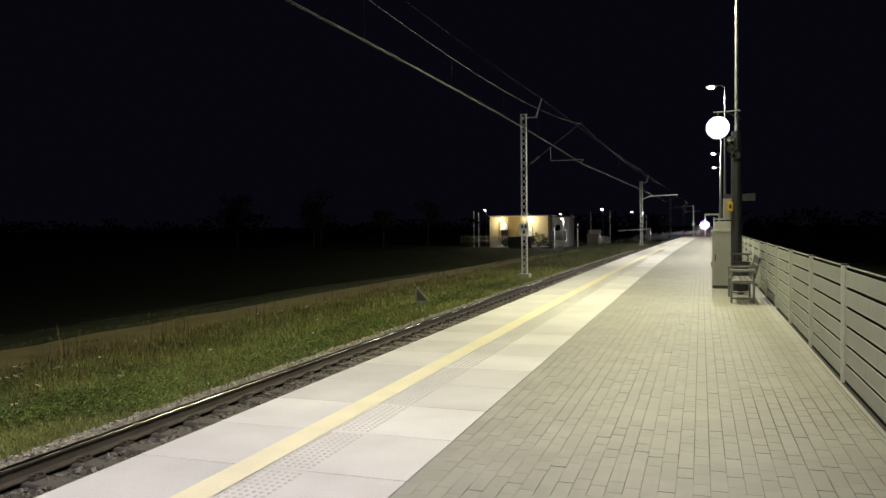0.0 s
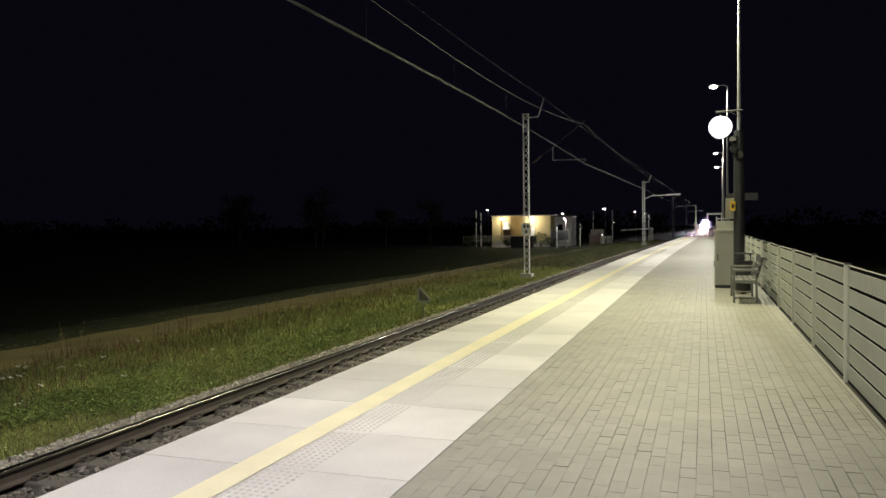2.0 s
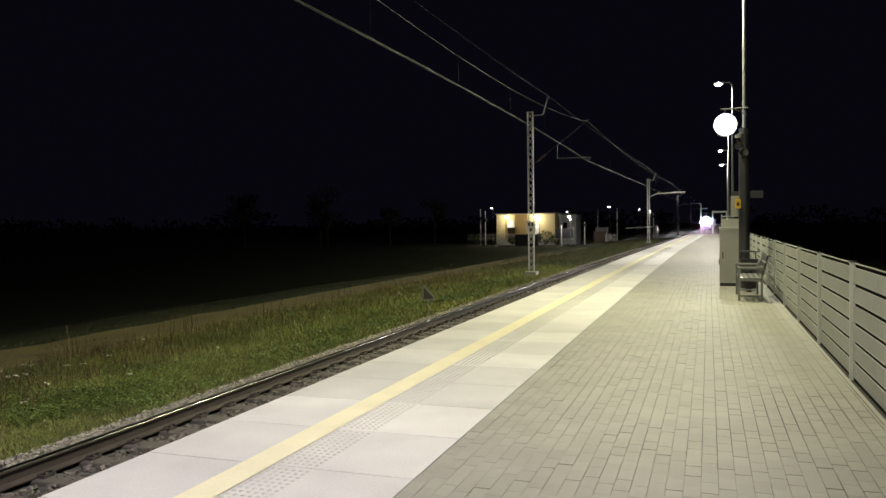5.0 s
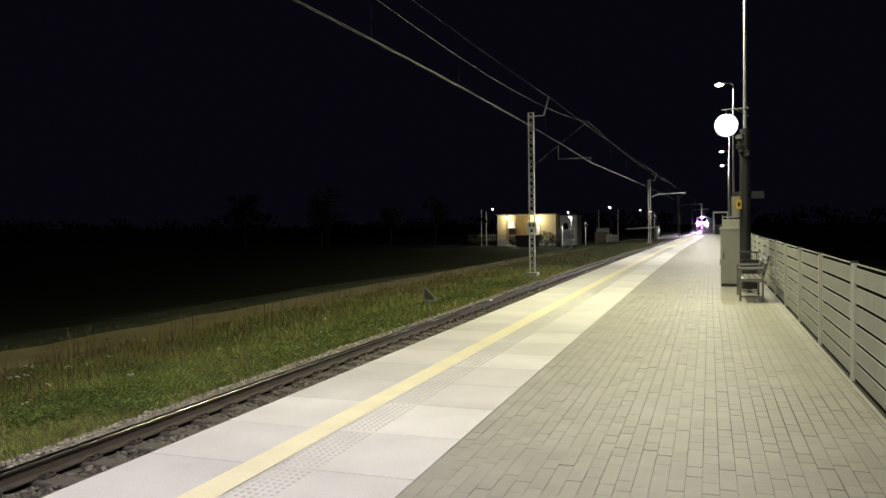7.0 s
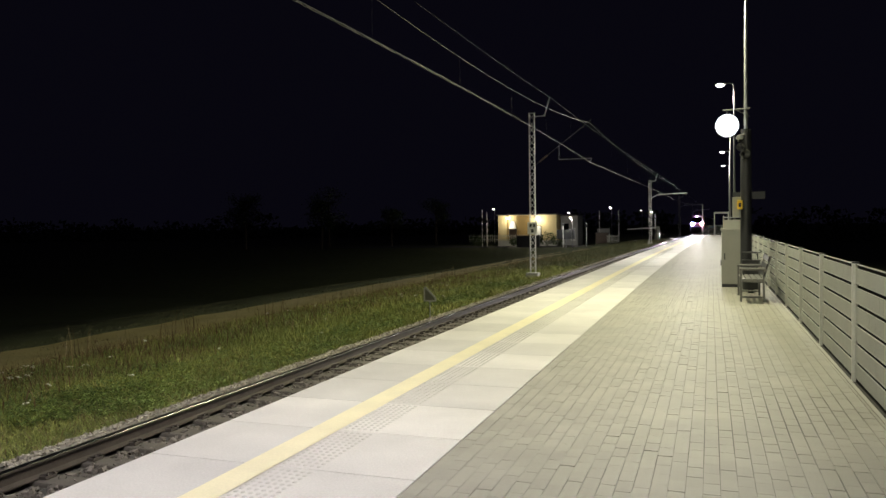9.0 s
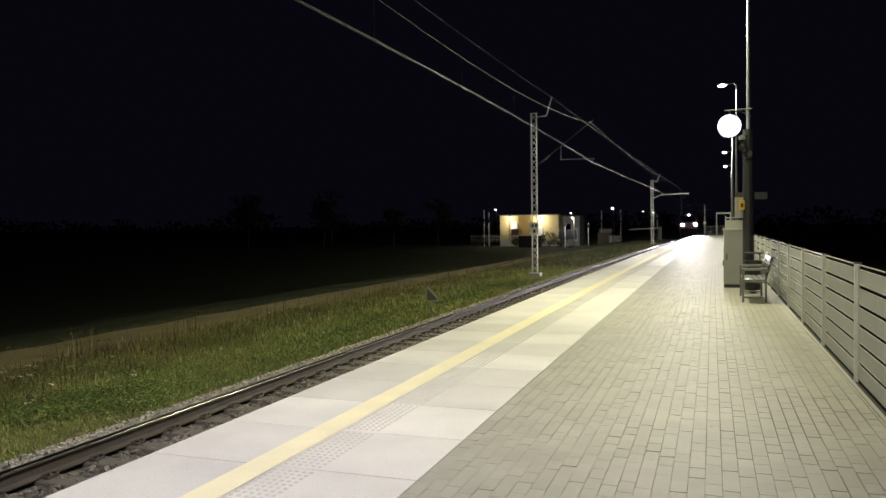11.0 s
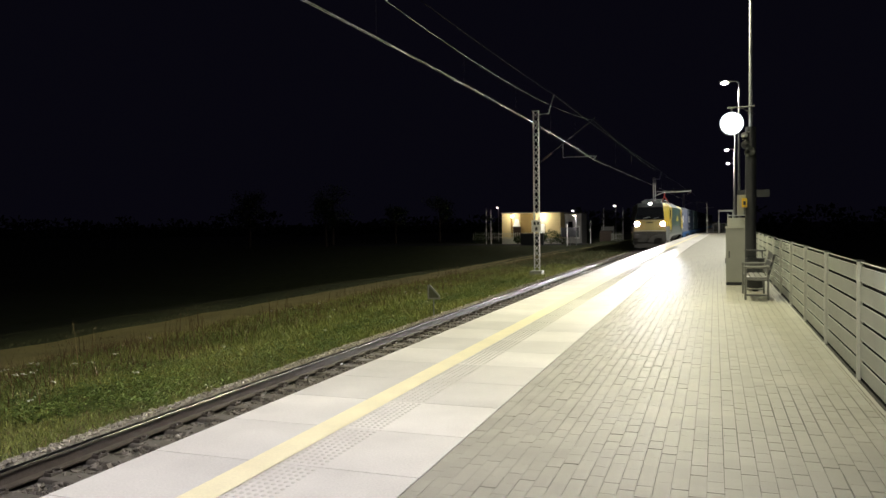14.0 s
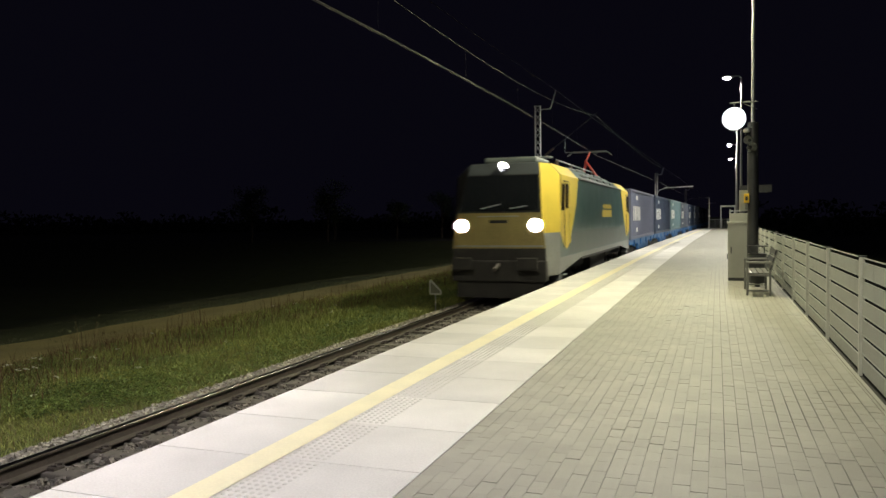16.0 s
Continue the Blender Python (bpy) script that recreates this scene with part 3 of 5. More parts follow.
def outbuilding():
    h = thing("yellow_building", "low flat-roofed yellow building lit by wall lamps", "building", pose(-32.4, 120, -2.0))
    part("wall", boxes((0, 9.5, 0.0, 7, 0, 5.2)), M["render_yellow"], h)
    part("roof", boxes((-0.2, 9.7, -0.2, 7.2, 5.2, 5.35)), M["roofing"], h)
    part("plinth", boxes((-0.02, 9.52, -0.02, 7.02, 0, 1.2)), M["render_grey"], h)
    part("brown_bay", boxes((3.05, 5.1, -0.03, 0.0, 1.2, 5.15)), M["render_brown"], h, "brown rendered wall bay")
    part("pilaster", boxes((1.45, 1.75, -0.06, 0.0, 1.2, 5.2)), M["render_brown"], h, "brown rendered strip")
    for x, w, top, m in ((1.9, 1.1, 3.0, "brown"), (6.15, 0.85, 3.5, "white")):
        d = part("door", boxes((x, x + w, -0.06, 0, 1.1, top), bevel=0.01), M[m], h, {"brown": "brown steel door", "white": "white painted door"}[m])
        part("door_frame", boxes((x - 0.08, x, -0.08, 0, 1.1, top + 0.08), (x + w, x + w + 0.08, -0.08, 0, 1.1, top + 0.08), (x - 0.08, x + w + 0.08, -0.08, 0, top, top + 0.08)), M["roofing"], d)
    # sloping canopy over the brown door
    bm = bmesh.new()
    v = [bm.verts.new(p) for p in ((1.9, -0.55, 3.1), (3.0, -0.55, 3.1), (2.7, -0.02, 4.3), (2.2, -0.02, 4.3), (1.9, -0.02, 3.1), (3.0, -0.02, 3.1))]
    for q in ((0, 1, 2, 3), (0, 3, 4), (1, 5, 2), (0, 4, 5, 1), (4, 3, 2, 5)):
        bm.faces.new([v[i] for i in q])
    part("canopy", bm, M["white"], h, "pale sloping door canopy")
    for x in (1.7, 6.6):
        b = part("wall_lamp", boxes((x - 0.14, x + 0.14, -0.25, 0, 4.86, 4.96), bevel=0.02), M["roofing"], h)
        part("lamp_glass", boxes((x - 0.19, x + 0.19, -0.30, -0.06, 4.68, 4.86), bevel=0.03), M["warm"], b, "glowing warm glass")
    g = thing("grey_annex", "low grey annex beside the yellow building", "building", pose(-22.6, 122, -2.0))
    part("wall", boxes((0, 2.7, 0, 5, 0, 5.0)), M["render_grey"], g)
    part("roof", boxes((-0.15, 2.85, -0.15, 5.15, 5.0, 5.14)), M["roofing"], g)
    part("window", boxes((0.3, 1.3, -0.03, 0, 2.6, 3.8)), M["darkglass"], g)
    part("door", boxes((1.6, 2.4, -0.04, 0, 1.0, 3.1)), M["white"], g)


outbuilding()
for x, z, p in ((-30.7, 2.45, 150), (-25.8, 2.45, 260)):
    d = bpy.data.lights.new("wall_light", "POINT")
    d.energy, d.color, d.shadow_soft_size = p, (1.0, 0.91, 0.70), 0.2
    new("wall_light", d).location = (x, 118.7, z)


d = bpy.data.lights.new("yard_light", "POINT")
d.energy, d.color, d.shadow_soft_size = 380, (1.0, 0.95, 0.85), 0.15
new("yard_light", d).location = (-19.15, 110.9, 2.30)


def street_lamp(x, y, top, base=-2.0, lit=True):
    w = 1.0 if top > 4.7 and y < 160 else 0.55
    s = thing("street_lamp", "slim distant street lamp with a glowing head", "street lamp", pose(x, y, base), "lamps at the crossing")
    h = top - base
    part("pole", tubes(((0, 0, 0), (0, 0, h), 0.09, 0.05)), M["galv"], s)
    head = part("head", boxes((-0.5, 0.05, -0.15, 0.15, h, h + 0.10), bevel=0.02), M["galv"], s)
    if lit:
        part("lens", boxes((-0.24 - 0.22 * w, -0.24 + 0.22 * w, -0.14 * w, 0.14 * w, h - 0.15 * w, h), bevel=0.02), M["cool"], head, "glowing lens")


def crossing_post(x, y, base, top, band):
    s = thing("crossing_signal", "slim pale crossing signal post with a lamp box", "signal post", pose(x, y, base), "crossing signal posts")
    part("pole", tubes(((0, 0, 0), (0, 0, top - base), 0.07)), M["white"], s)
    part("lamp_box", boxes((-0.18, 0.18, -0.12, 0.12, band - base - 0.2, band - base + 0.2), bevel=0.02), M["dark"], s)


for x, y, top in ((-37.1, 135.0, 4.6), (-24.2, 140.0, 3.8), (-18.9, 111.0, 2.65), (-23.1, 145.0, 2.9), (-17.9, 150.0, 4.8), (-15.5, 190.0, 4.8), (-11.7, 170.0, 4.1)):
    street_lamp(x, y, top)
for x, y, base, top, band in ((-34.5, 118.0, -0.1, 4.1, 2.6), (-33.7, 118.0, -0.1, 3.8, 2.3), (-17.0, 126.0, -0.2, 3.9, 2.2), (-13.7, 124.0, -0.2, 3.9, 2.0), (-8.0, 122.0, 0.2, 3.1, 2.5), (-5.6, 160.0, -0.0, 2.9, 1.5), (-20.4, 112.0, -1.3, 1.8, 1.6), (-17.0, 112.0, -0.9, 1.9, 1.4)):
    crossing_post(x, y, -2.1, top, band)


def barrier():
    b = thing("crossing_barrier", "white level crossing barrier boom on a post", "barrier", pose(-7.6, 120, -0.95))
    part("boom", tubes(((-4.4, 0, 1.72), (0.2, 0, 1.95), 0.09, 0.11)), M["white"], b)
    for i in range(3):
        part("red_band", tubes(((-4.0 + i * 1.3, -0.0, 1.742 + i * 0.065), (-3.6 + i * 1.3, 0, 1.762 + i * 0.065), 0.096)), M["white"], b)
    part("housing", boxes((-0.1, 0.4, -0.3, 0.3, 0, 2.1), bevel=0.03), M["cabinet"], b)


barrier()


def relay_box(x0, x1, y, z0, z1, material, label):
    b = thing("relay_cabinet", label, "cabinet", pose(x0, y, z0), "relay cabinets")
    part("body", boxes((0, x1 - x0, 0, 0.8, 0, z1 - z0), bevel=0.03), material, b)
    part("roof", boxes((-0.06, x1 - x0 + 0.06, -0.06, 0.86, z1 - z0, z1 - z0 + 0.08)), M["roofing"], b)
    part("door", boxes((0.1, (x1 - x0) - 0.1, -0.03, 0, 0.15, z1 - z0 - 0.1)), material, b)


relay_box(-16.8, -14.9, 120, -1.9, 0.25, M["brown"], "brown trackside relay cabinet on a concrete base")
relay_box(-27.4, -24.0, 112, -2.2, 0.0, M["dark"], "dark low trackside cabinet beside the building")
relay_box(-17.4, -15.4, 126, -1.9, 0.9, M["render_grey"], "pale grey relay cabinet behind the track")


def yard_fence(x, y, n, step, base):
    f = thing("yard_fence", "low pale picket fence near the level crossing", "fence", pose(x, y, base), "yard fences")
    for i in range(n):
        part("picket", boxes((i * step, i * step + 0.07, -0.02, 0.02, 0, 1.15)), M["post"], f)
    part("rail", boxes((0, n * step, 0.02, 0.05, 0.35, 0.42), (0, n * step, 0.02, 0.05, 0.9, 0.97)), M["post"], f)


yard_fence(-14.8, 118, 9, 0.19, -1.2)
yard_fence(-37.0, 119, 34, 0.32, -1.0)


def warning_board(x, y):
    s = thing("sign_board", "dark rectangular board on a short post, seen from behind", "sign", pose(x, y, -2.0))
    part("board", boxes((-1.3, 1.3, -0.03, 0.03, 1.5, 2.9), bevel=0.01), M["dark"], s)
    part("post", tubes(((0, 0.05, 0), (0, 0.05, 2.9), 0.07)), M["galv"], s)
    part("rim", boxes((-1.35, -1.3, -0.04, 0.04, 1.45, 2.95), (1.3, 1.35, -0.04, 0.04, 1.45, 2.95)), M["galv"], s)


warning_board(-20.0, 112)
road = tagged(sheet("crossing_road", span(-60, -9, 3), span(110, 117, 1.0), lambda x, y: lie(x, y) + 0.10, mat("crossing_asphalt", (0.07, 0.07, 0.07), 0.8, vary=0.2, scale=2, fine=40)),
              "grey asphalt road leading to the level crossing", "road", kind="structure")


def bush(x, y, r, seed):
    rng = random.Random(seed)
    b = thing("bush", "dark rounded shrub near the building", "bush", pose(x, y, lie(x, y)), "shrubs")
    part("stem", tubes(*[((0, 0, 0), (r * 0.5 * math.cos(i * 1.3), r * 0.5 * math.sin(i * 1.3), r), 0.03, 0.01) for i in range(5)], seg=5), M["bark"], b)
    verts, faces = [], []
    for k in range(500):
        d = Vector((rng.gauss(0, 1), rng.gauss(0, 1), rng.gauss(0, 1)))
        c = d.normalized() * r * rng.uniform(0.5, 1.0)
        c = Vector((c.x, c.y, r * 0.9 + c.z * 0.8))
        u, v = (Vector((rng.uniform(-1, 1), rng.uniform(-1, 1), rng.uniform(-1, 1))).normalized() * q for q in (0.12, 0.07))
        n = len(verts)
        verts += [c - u, c + v, c + u, c - v]
        faces.append((n, n + 1, n + 2, n + 3))
    mesh_object("foliage", verts, faces, M["leaf"], b)


# trees far off in the dark
def tree(x, y, h, seed):
    rng = random.Random(seed)
    t = thing("tree", "tall leafy tree standing dark against the night", "tree", pose(x, y, lie(x, y) - 0.1), "far trees")
    segs = [((0, 0, 0), (0.1, 0, h * 0.45), h * 0.03, h * 0.018), ((0.1, 0, h * 0.45), (0, 0.1, h * 0.8), h * 0.018, h * 0.006)]
    tips = []
    for i in range(12):
        z = h * rng.uniform(0.3, 0.75)
        a, r = rng.uniform(0, math.tau), h * rng.uniform(0.12, 0.24)
        e = (r * math.cos(a), r * math.sin(a), z + h * rng.uniform(0.08, 0.2))
        segs.append(((0.05, 0, z), e, h * 0.009, h * 0.003))
        tips.append(e)
    part("trunk", tubes(*segs, seg=7), M["bark"], t)
    verts, faces = [], []
    for e in tips + [(0, 0, h * 0.85), (0, 0, h * 0.7)]:
        for k in range(110):
            d = Vector((rng.gauss(0, 1), rng.gauss(0, 1), rng.gauss(0, 0.8))) * h * 0.065
            c, s = Vector(e) + d, 0.16
            u = Vector((rng.uniform(-1, 1), rng.uniform(-1, 1), rng.uniform(-1, 1))).normalized() * s
            v = Vector((rng.uniform(-1, 1), rng.uniform(-1, 1), rng.uniform(-1, 1))).normalized() * s * 0.6
            n = len(verts)
            verts += [c - u, c + v, c + u, c - v]
            faces.append((n, n + 1, n + 2, n + 3))
    mesh_object("crown", verts, faces, M["leaf"], t)


M["bark"] = mat("bark", (0.08, 0.06, 0.045), 0.9, vary=0.3)
M["leaf"] = mat("leaves", (0.05, 0.08, 0.025), 0.7, vary=0.3, bump=0, island=0.3)
for i, (x, y, r) in enumerate(((-25.2, 116, 1.1), (-23.4, 115, 1.4), (-29.0, 117, 0.8), (-21.5, 114, 1.2), (-35.0, 116, 1.2))):
    bush(x, y, r, 40 + i)
for i, (x, y, h) in enumerate(((-70, 105, 9), (-62, 118, 11), (-58, 108, 8), (-52, 122, 7), (-80, 120, 10), (-46, 128, 9))):
    tree(x, y, h, i)


def far_woods():
    """A ragged belt of trees along the horizon, leaf clumps in one mesh."""
    rg = np.random.RandomState(61)
    verts, faces = [], []
    for k in range(150):
        a = math.radians(-62 + 100 * (k + rg.rand()) / 150)
        d = 255 + 60 * rg.rand()
        cx, cy = d * math.sin(a), d * math.cos(a)
        if -14 < cx < 12:
            continue
        base, top, wide = lie(cx, cy), (7.5 if cx > 0 else 3.5) + 5 * rg.rand() ** 2, 2.5 + 2.5 * rg.rand()
        for j in range(90):
            u = rg.rand()
            c = Vector((cx + rg.randn() * wide * (1.1 - 0.6 * u), cy + rg.randn() * wide, base + top * u))
            p, q = (Vector(rg.randn(3)).normalized() * m for m in (0.9, 0.6))
            n = len(verts)
            verts += [c - p, c + q, c + p, c - q]
            faces.append((n, n + 1, n + 2, n + 3))
    tagged(mesh_object("far_woods", verts, faces, M["leaf"]), "dark ragged belt of trees on the horizon", "woods", kind="stuff")


far_woods()

# ---------------------------------------------------------------- train
M.update(
    loco_green=mat("loco_green", (0.036, 0.082, 0.082), 0.35, vary=0.15, scale=1.2, fine=25, bump=0.03),
    loco_band=mat("loco_grey_green", (0.105, 0.13, 0.125), 0.45, vary=0.25, scale=1.5, fine=25, bump=0.05),
    loco_yellow=mat("loco_yellow", (0.66, 0.50, 0.08), 0.38, vary=0.08, scale=1.5, fine=25, bump=0.03),
    loco_grey=mat("loco_grey", (0.24, 0.25, 0.25), 0.5, vary=0.2, scale=1.5, fine=25, bump=0.08),
    # the same yellow darkened, putting the shade on the front into the colour
    loco_dim_front=mat("loco_front_shaded_yellow", (0.33, 0.265, 0.10), 0.45, vary=0.2, scale=1.5, fine=25, bump=0.05),
    loco_roof=mat("loco_roof_grey", (0.12, 0.135, 0.135), 0.5, vary=0.2, scale=2, fine=25, bump=0.08),
    under=mat("underframe_grime_and_shade", (0.045, 0.042, 0.04), 0.75, vary=0.35, scale=3, fine=30, bump=0.2),
    black_frame=mat("surround_black_and_shade", (0.014, 0.014, 0.016), 0.35, vary=0.2, scale=2, fine=25, bump=0.03),
    visor=mat("visor_slate_grey", (0.055, 0.062, 0.07), 0.5, vary=0.2, scale=2, fine=25, bump=0.08),
    steel=mat("wheel_steel", (0.20, 0.18, 0.17), 0.5, metal=0.6, vary=0.2, bump=0.1),
    panto=mat("pantograph_red", (0.55, 0.05, 0.03), 0.5, vary=0.15, bump=0.05),
    wagon=mat("wagon_blue", (0.04, 0.155, 0.40), 0.5, vary=0.2, scale=2, fine=25, bump=0.1),
    beam=glow("headlight_glow", (1.0, 0.95, 0.97), 260000),
    beam_top=glow("top_lamp_glow", (1.0, 0.96, 0.92), 400),
    beam_tube=mat("beam_tube_black", (0.035, 0.035, 0.035), 0.7, vary=0.05, bump=0),
)
LENGTH = 18.2
LEVELS = (0.10, 0.55, 0.82, 1.22, 1.75, 2.78, 3.08, 3.14)
NOSE = ((0.10, 1.24), (0.04, 1.26), (0.0, 1.26), (0.0258, 1.2084), (0.06, 1.14), (0.55, 1.00), (0.68, 0.95), (0.90, 0.0))
CAB = ((0.80, 1.46), (0.80, 1.48), (0.80, 1.48), (0.82, 1.48), (0.85, 1.48), (1.10, 1.42), (1.20, 1.12), (1.30, 0.0))
LOW = (0.40, 0.55, 0.82, 1.22, 1.75, 2.78, 3.08, 3.14)
FULL = (1.46, 1.48, 1.48, 1.48, 1.48, 1.44, 1.12, 0.0)


def ring_front():
    return [[(w, y, z) for (y, w), z in zip(NOSE, LEVELS)], [(w, y, z) for (y, w), z in zip(CAB, LEVELS)]]


def shell():
    """Quads of the body, sorted by paint: key -> list of four corners."""
    half = ring_front() + [[(w, 4.3, z) for w, z in zip(FULL, LOW)]]
    rear = [[(w, LENGTH - y, z) for w, y, z in r] for r in half[::-1]]
    rings = half + rear
    out = {}
    for k in range(len(rings) - 1):
        a, b = rings[k], rings[k + 1]
        for i in range(len(LEVELS) - 1):
            tip = k in (0, 4)
            if i == 6:
                key = "roof"
            elif i < 1:
                key = "skirt"
            elif tip:
                key = "cab_corner" if i >= 3 else "skirt"
            else:
                key = "roof_slope" if i == 5 else "body_side"
            for s in (1, -1):
                out.setdefault((key, s, k if key != "roof" else 0), []).append([(s * p[0], p[1], p[2]) for p in (a[i], b[i], b[i + 1], a[i + 1])])
    for r in (rings[0], rings[-1]):
        for i in range(len(LEVELS) - 1):
            key = ("front_apron", "front_apron", "front_panel", "front_panel", "front_frame", "front_visor", "front_visor")[i]
            a, b = r[i], r[i + 1]
            if i in (2, 3):   # the lamp boxes take the outer thirds
                a, b = (0.80, a[1], a[2]), (0.80, b[1], b[2])
            out.setdefault((key, 0, r[0][1]), []).append([a, (-a[0], a[1], a[2]), (-b[0], b[1], b[2]), b])
    return out


def quads(name, qs, material, parent, label=""):
    bm = bmesh.new()
    for q in qs:
        pts = []
        for p in q:
            if not any((Vector(p) - Vector(o)).length < 1e-5 for o in pts):
                pts.append(p)
        if len(pts) > 2:
            bm.faces.new([bm.verts.new(p) for p in pts])
    bmesh.ops.remove_doubles(bm, verts=bm.verts, dist=1e-4)
    return part(name, bm, material, parent, label, smooth=True)


def plate(points, x, thick):
    """A flat panel on the side wall: outline of (y, z) at |x|, standing proud by thick."""
    bm = bmesh.new()
    s = 1 if x > 0 else -1
    a = [bm.verts.new((x, y, z)) for y, z in points]
    b = [bm.verts.new((x + s * thick, y, z)) for y, z in points]
    bm.faces.new(a)
    bm.faces.new(b)
    n = len(points)
    for i in range(n):
        bm.faces.new((a[i], a[(i + 1) % n], b[(i + 1) % n], b[i]))
    return bm


def headlamp(parent, x, y, z, r, material, depth=0.30):
    bm = bmesh.new()
    # dark tube added around the emitter; its depth narrows the beam
    tube(bm, (x, y - 0.05, z), (x, y + depth, z), r, r * 0.92, seg=20, caps=False)
    tube(bm, (x, y - 0.05, z), (x, y + depth, z), r + 0.02, r + 0.02, seg=20, caps=False)
    tube(bm, (x, y + depth + 0.004, z), (x, y + depth + 0.03, z), r + 0.02, seg=20)
    h = part("headlamp", bm, M["beam_tube"], parent, "round headlamp")
    part("lamp_glass", tubes(((x, y + depth - 0.015, z), (x, y + depth, z), r * 0.9), seg=20), material, h, "glaring white lamp")


def lamp_plate(parent, s, f):
    """The corner of the front around a headlamp, with a round opening."""
    bm = bmesh.new()
    lo, hi = 0.82, 1.75
    front = lambda z: 0.06 * (z - lo) / (hi - lo)
    outer = lambda z: 1.26 + (1.14 - 1.26) * (z - lo) / (hi - lo)
    n, ring, rim = 24, [], []
    for i in range(n):
        a = i * math.tau / n
        c, d = math.cos(a), math.sin(a)
        z = 1.42 + 0.172 * d
        ring.append(bm.verts.new((s * (1.0 + 0.172 * c), f(front(z)), z)))
        k = 1 / max(abs(c), abs(d))
        u, v = c * k, d * k
        z = 1.42 + (v * (hi - 1.42) if v > 0 else v * (1.42 - lo))
        rim.append(bm.verts.new((s * (1.0 + (u * (outer(z) - 1.0) if u > 0 else u * 0.2)), f(front(z)), z)))
    for i in range(n):
        j = (i + 1) % n
        bm.faces.new((ring[i], ring[j], rim[j], rim[i]))
    part("lamp_surround", bm, M["loco_dim_front"], parent, "dull yellow headlamp surround")


def wheelset(parent, y, r=0.60):
    for s in (-1, 1):
        w = part("wheel", tubes(((s * 0.68, y, RAIL_TOP + r), (s * 0.81, y, RAIL_TOP + r), r), ((s * 0.66, y, RAIL_TOP + r), (s * 0.69, y, RAIL_TOP + r), r + 0.01), seg=26), M["steel"], parent)
        part("axle_box", boxes((s * 0.98 - 0.12, s * 0.98 + 0.12, y - 0.17, y + 0.17, RAIL_TOP + r - 0.16, RAIL_TOP + r + 0.16), bevel=0.03), M["under"], w)
        for d in (-0.3, 0.3):
            part("spring", tubes(((s * 1.0, y + d, RAIL_TOP + r - 0.05), (s * 1.0, y + d, RAIL_TOP + r + 0.3), 0.09), seg=12), M["steel"], w)


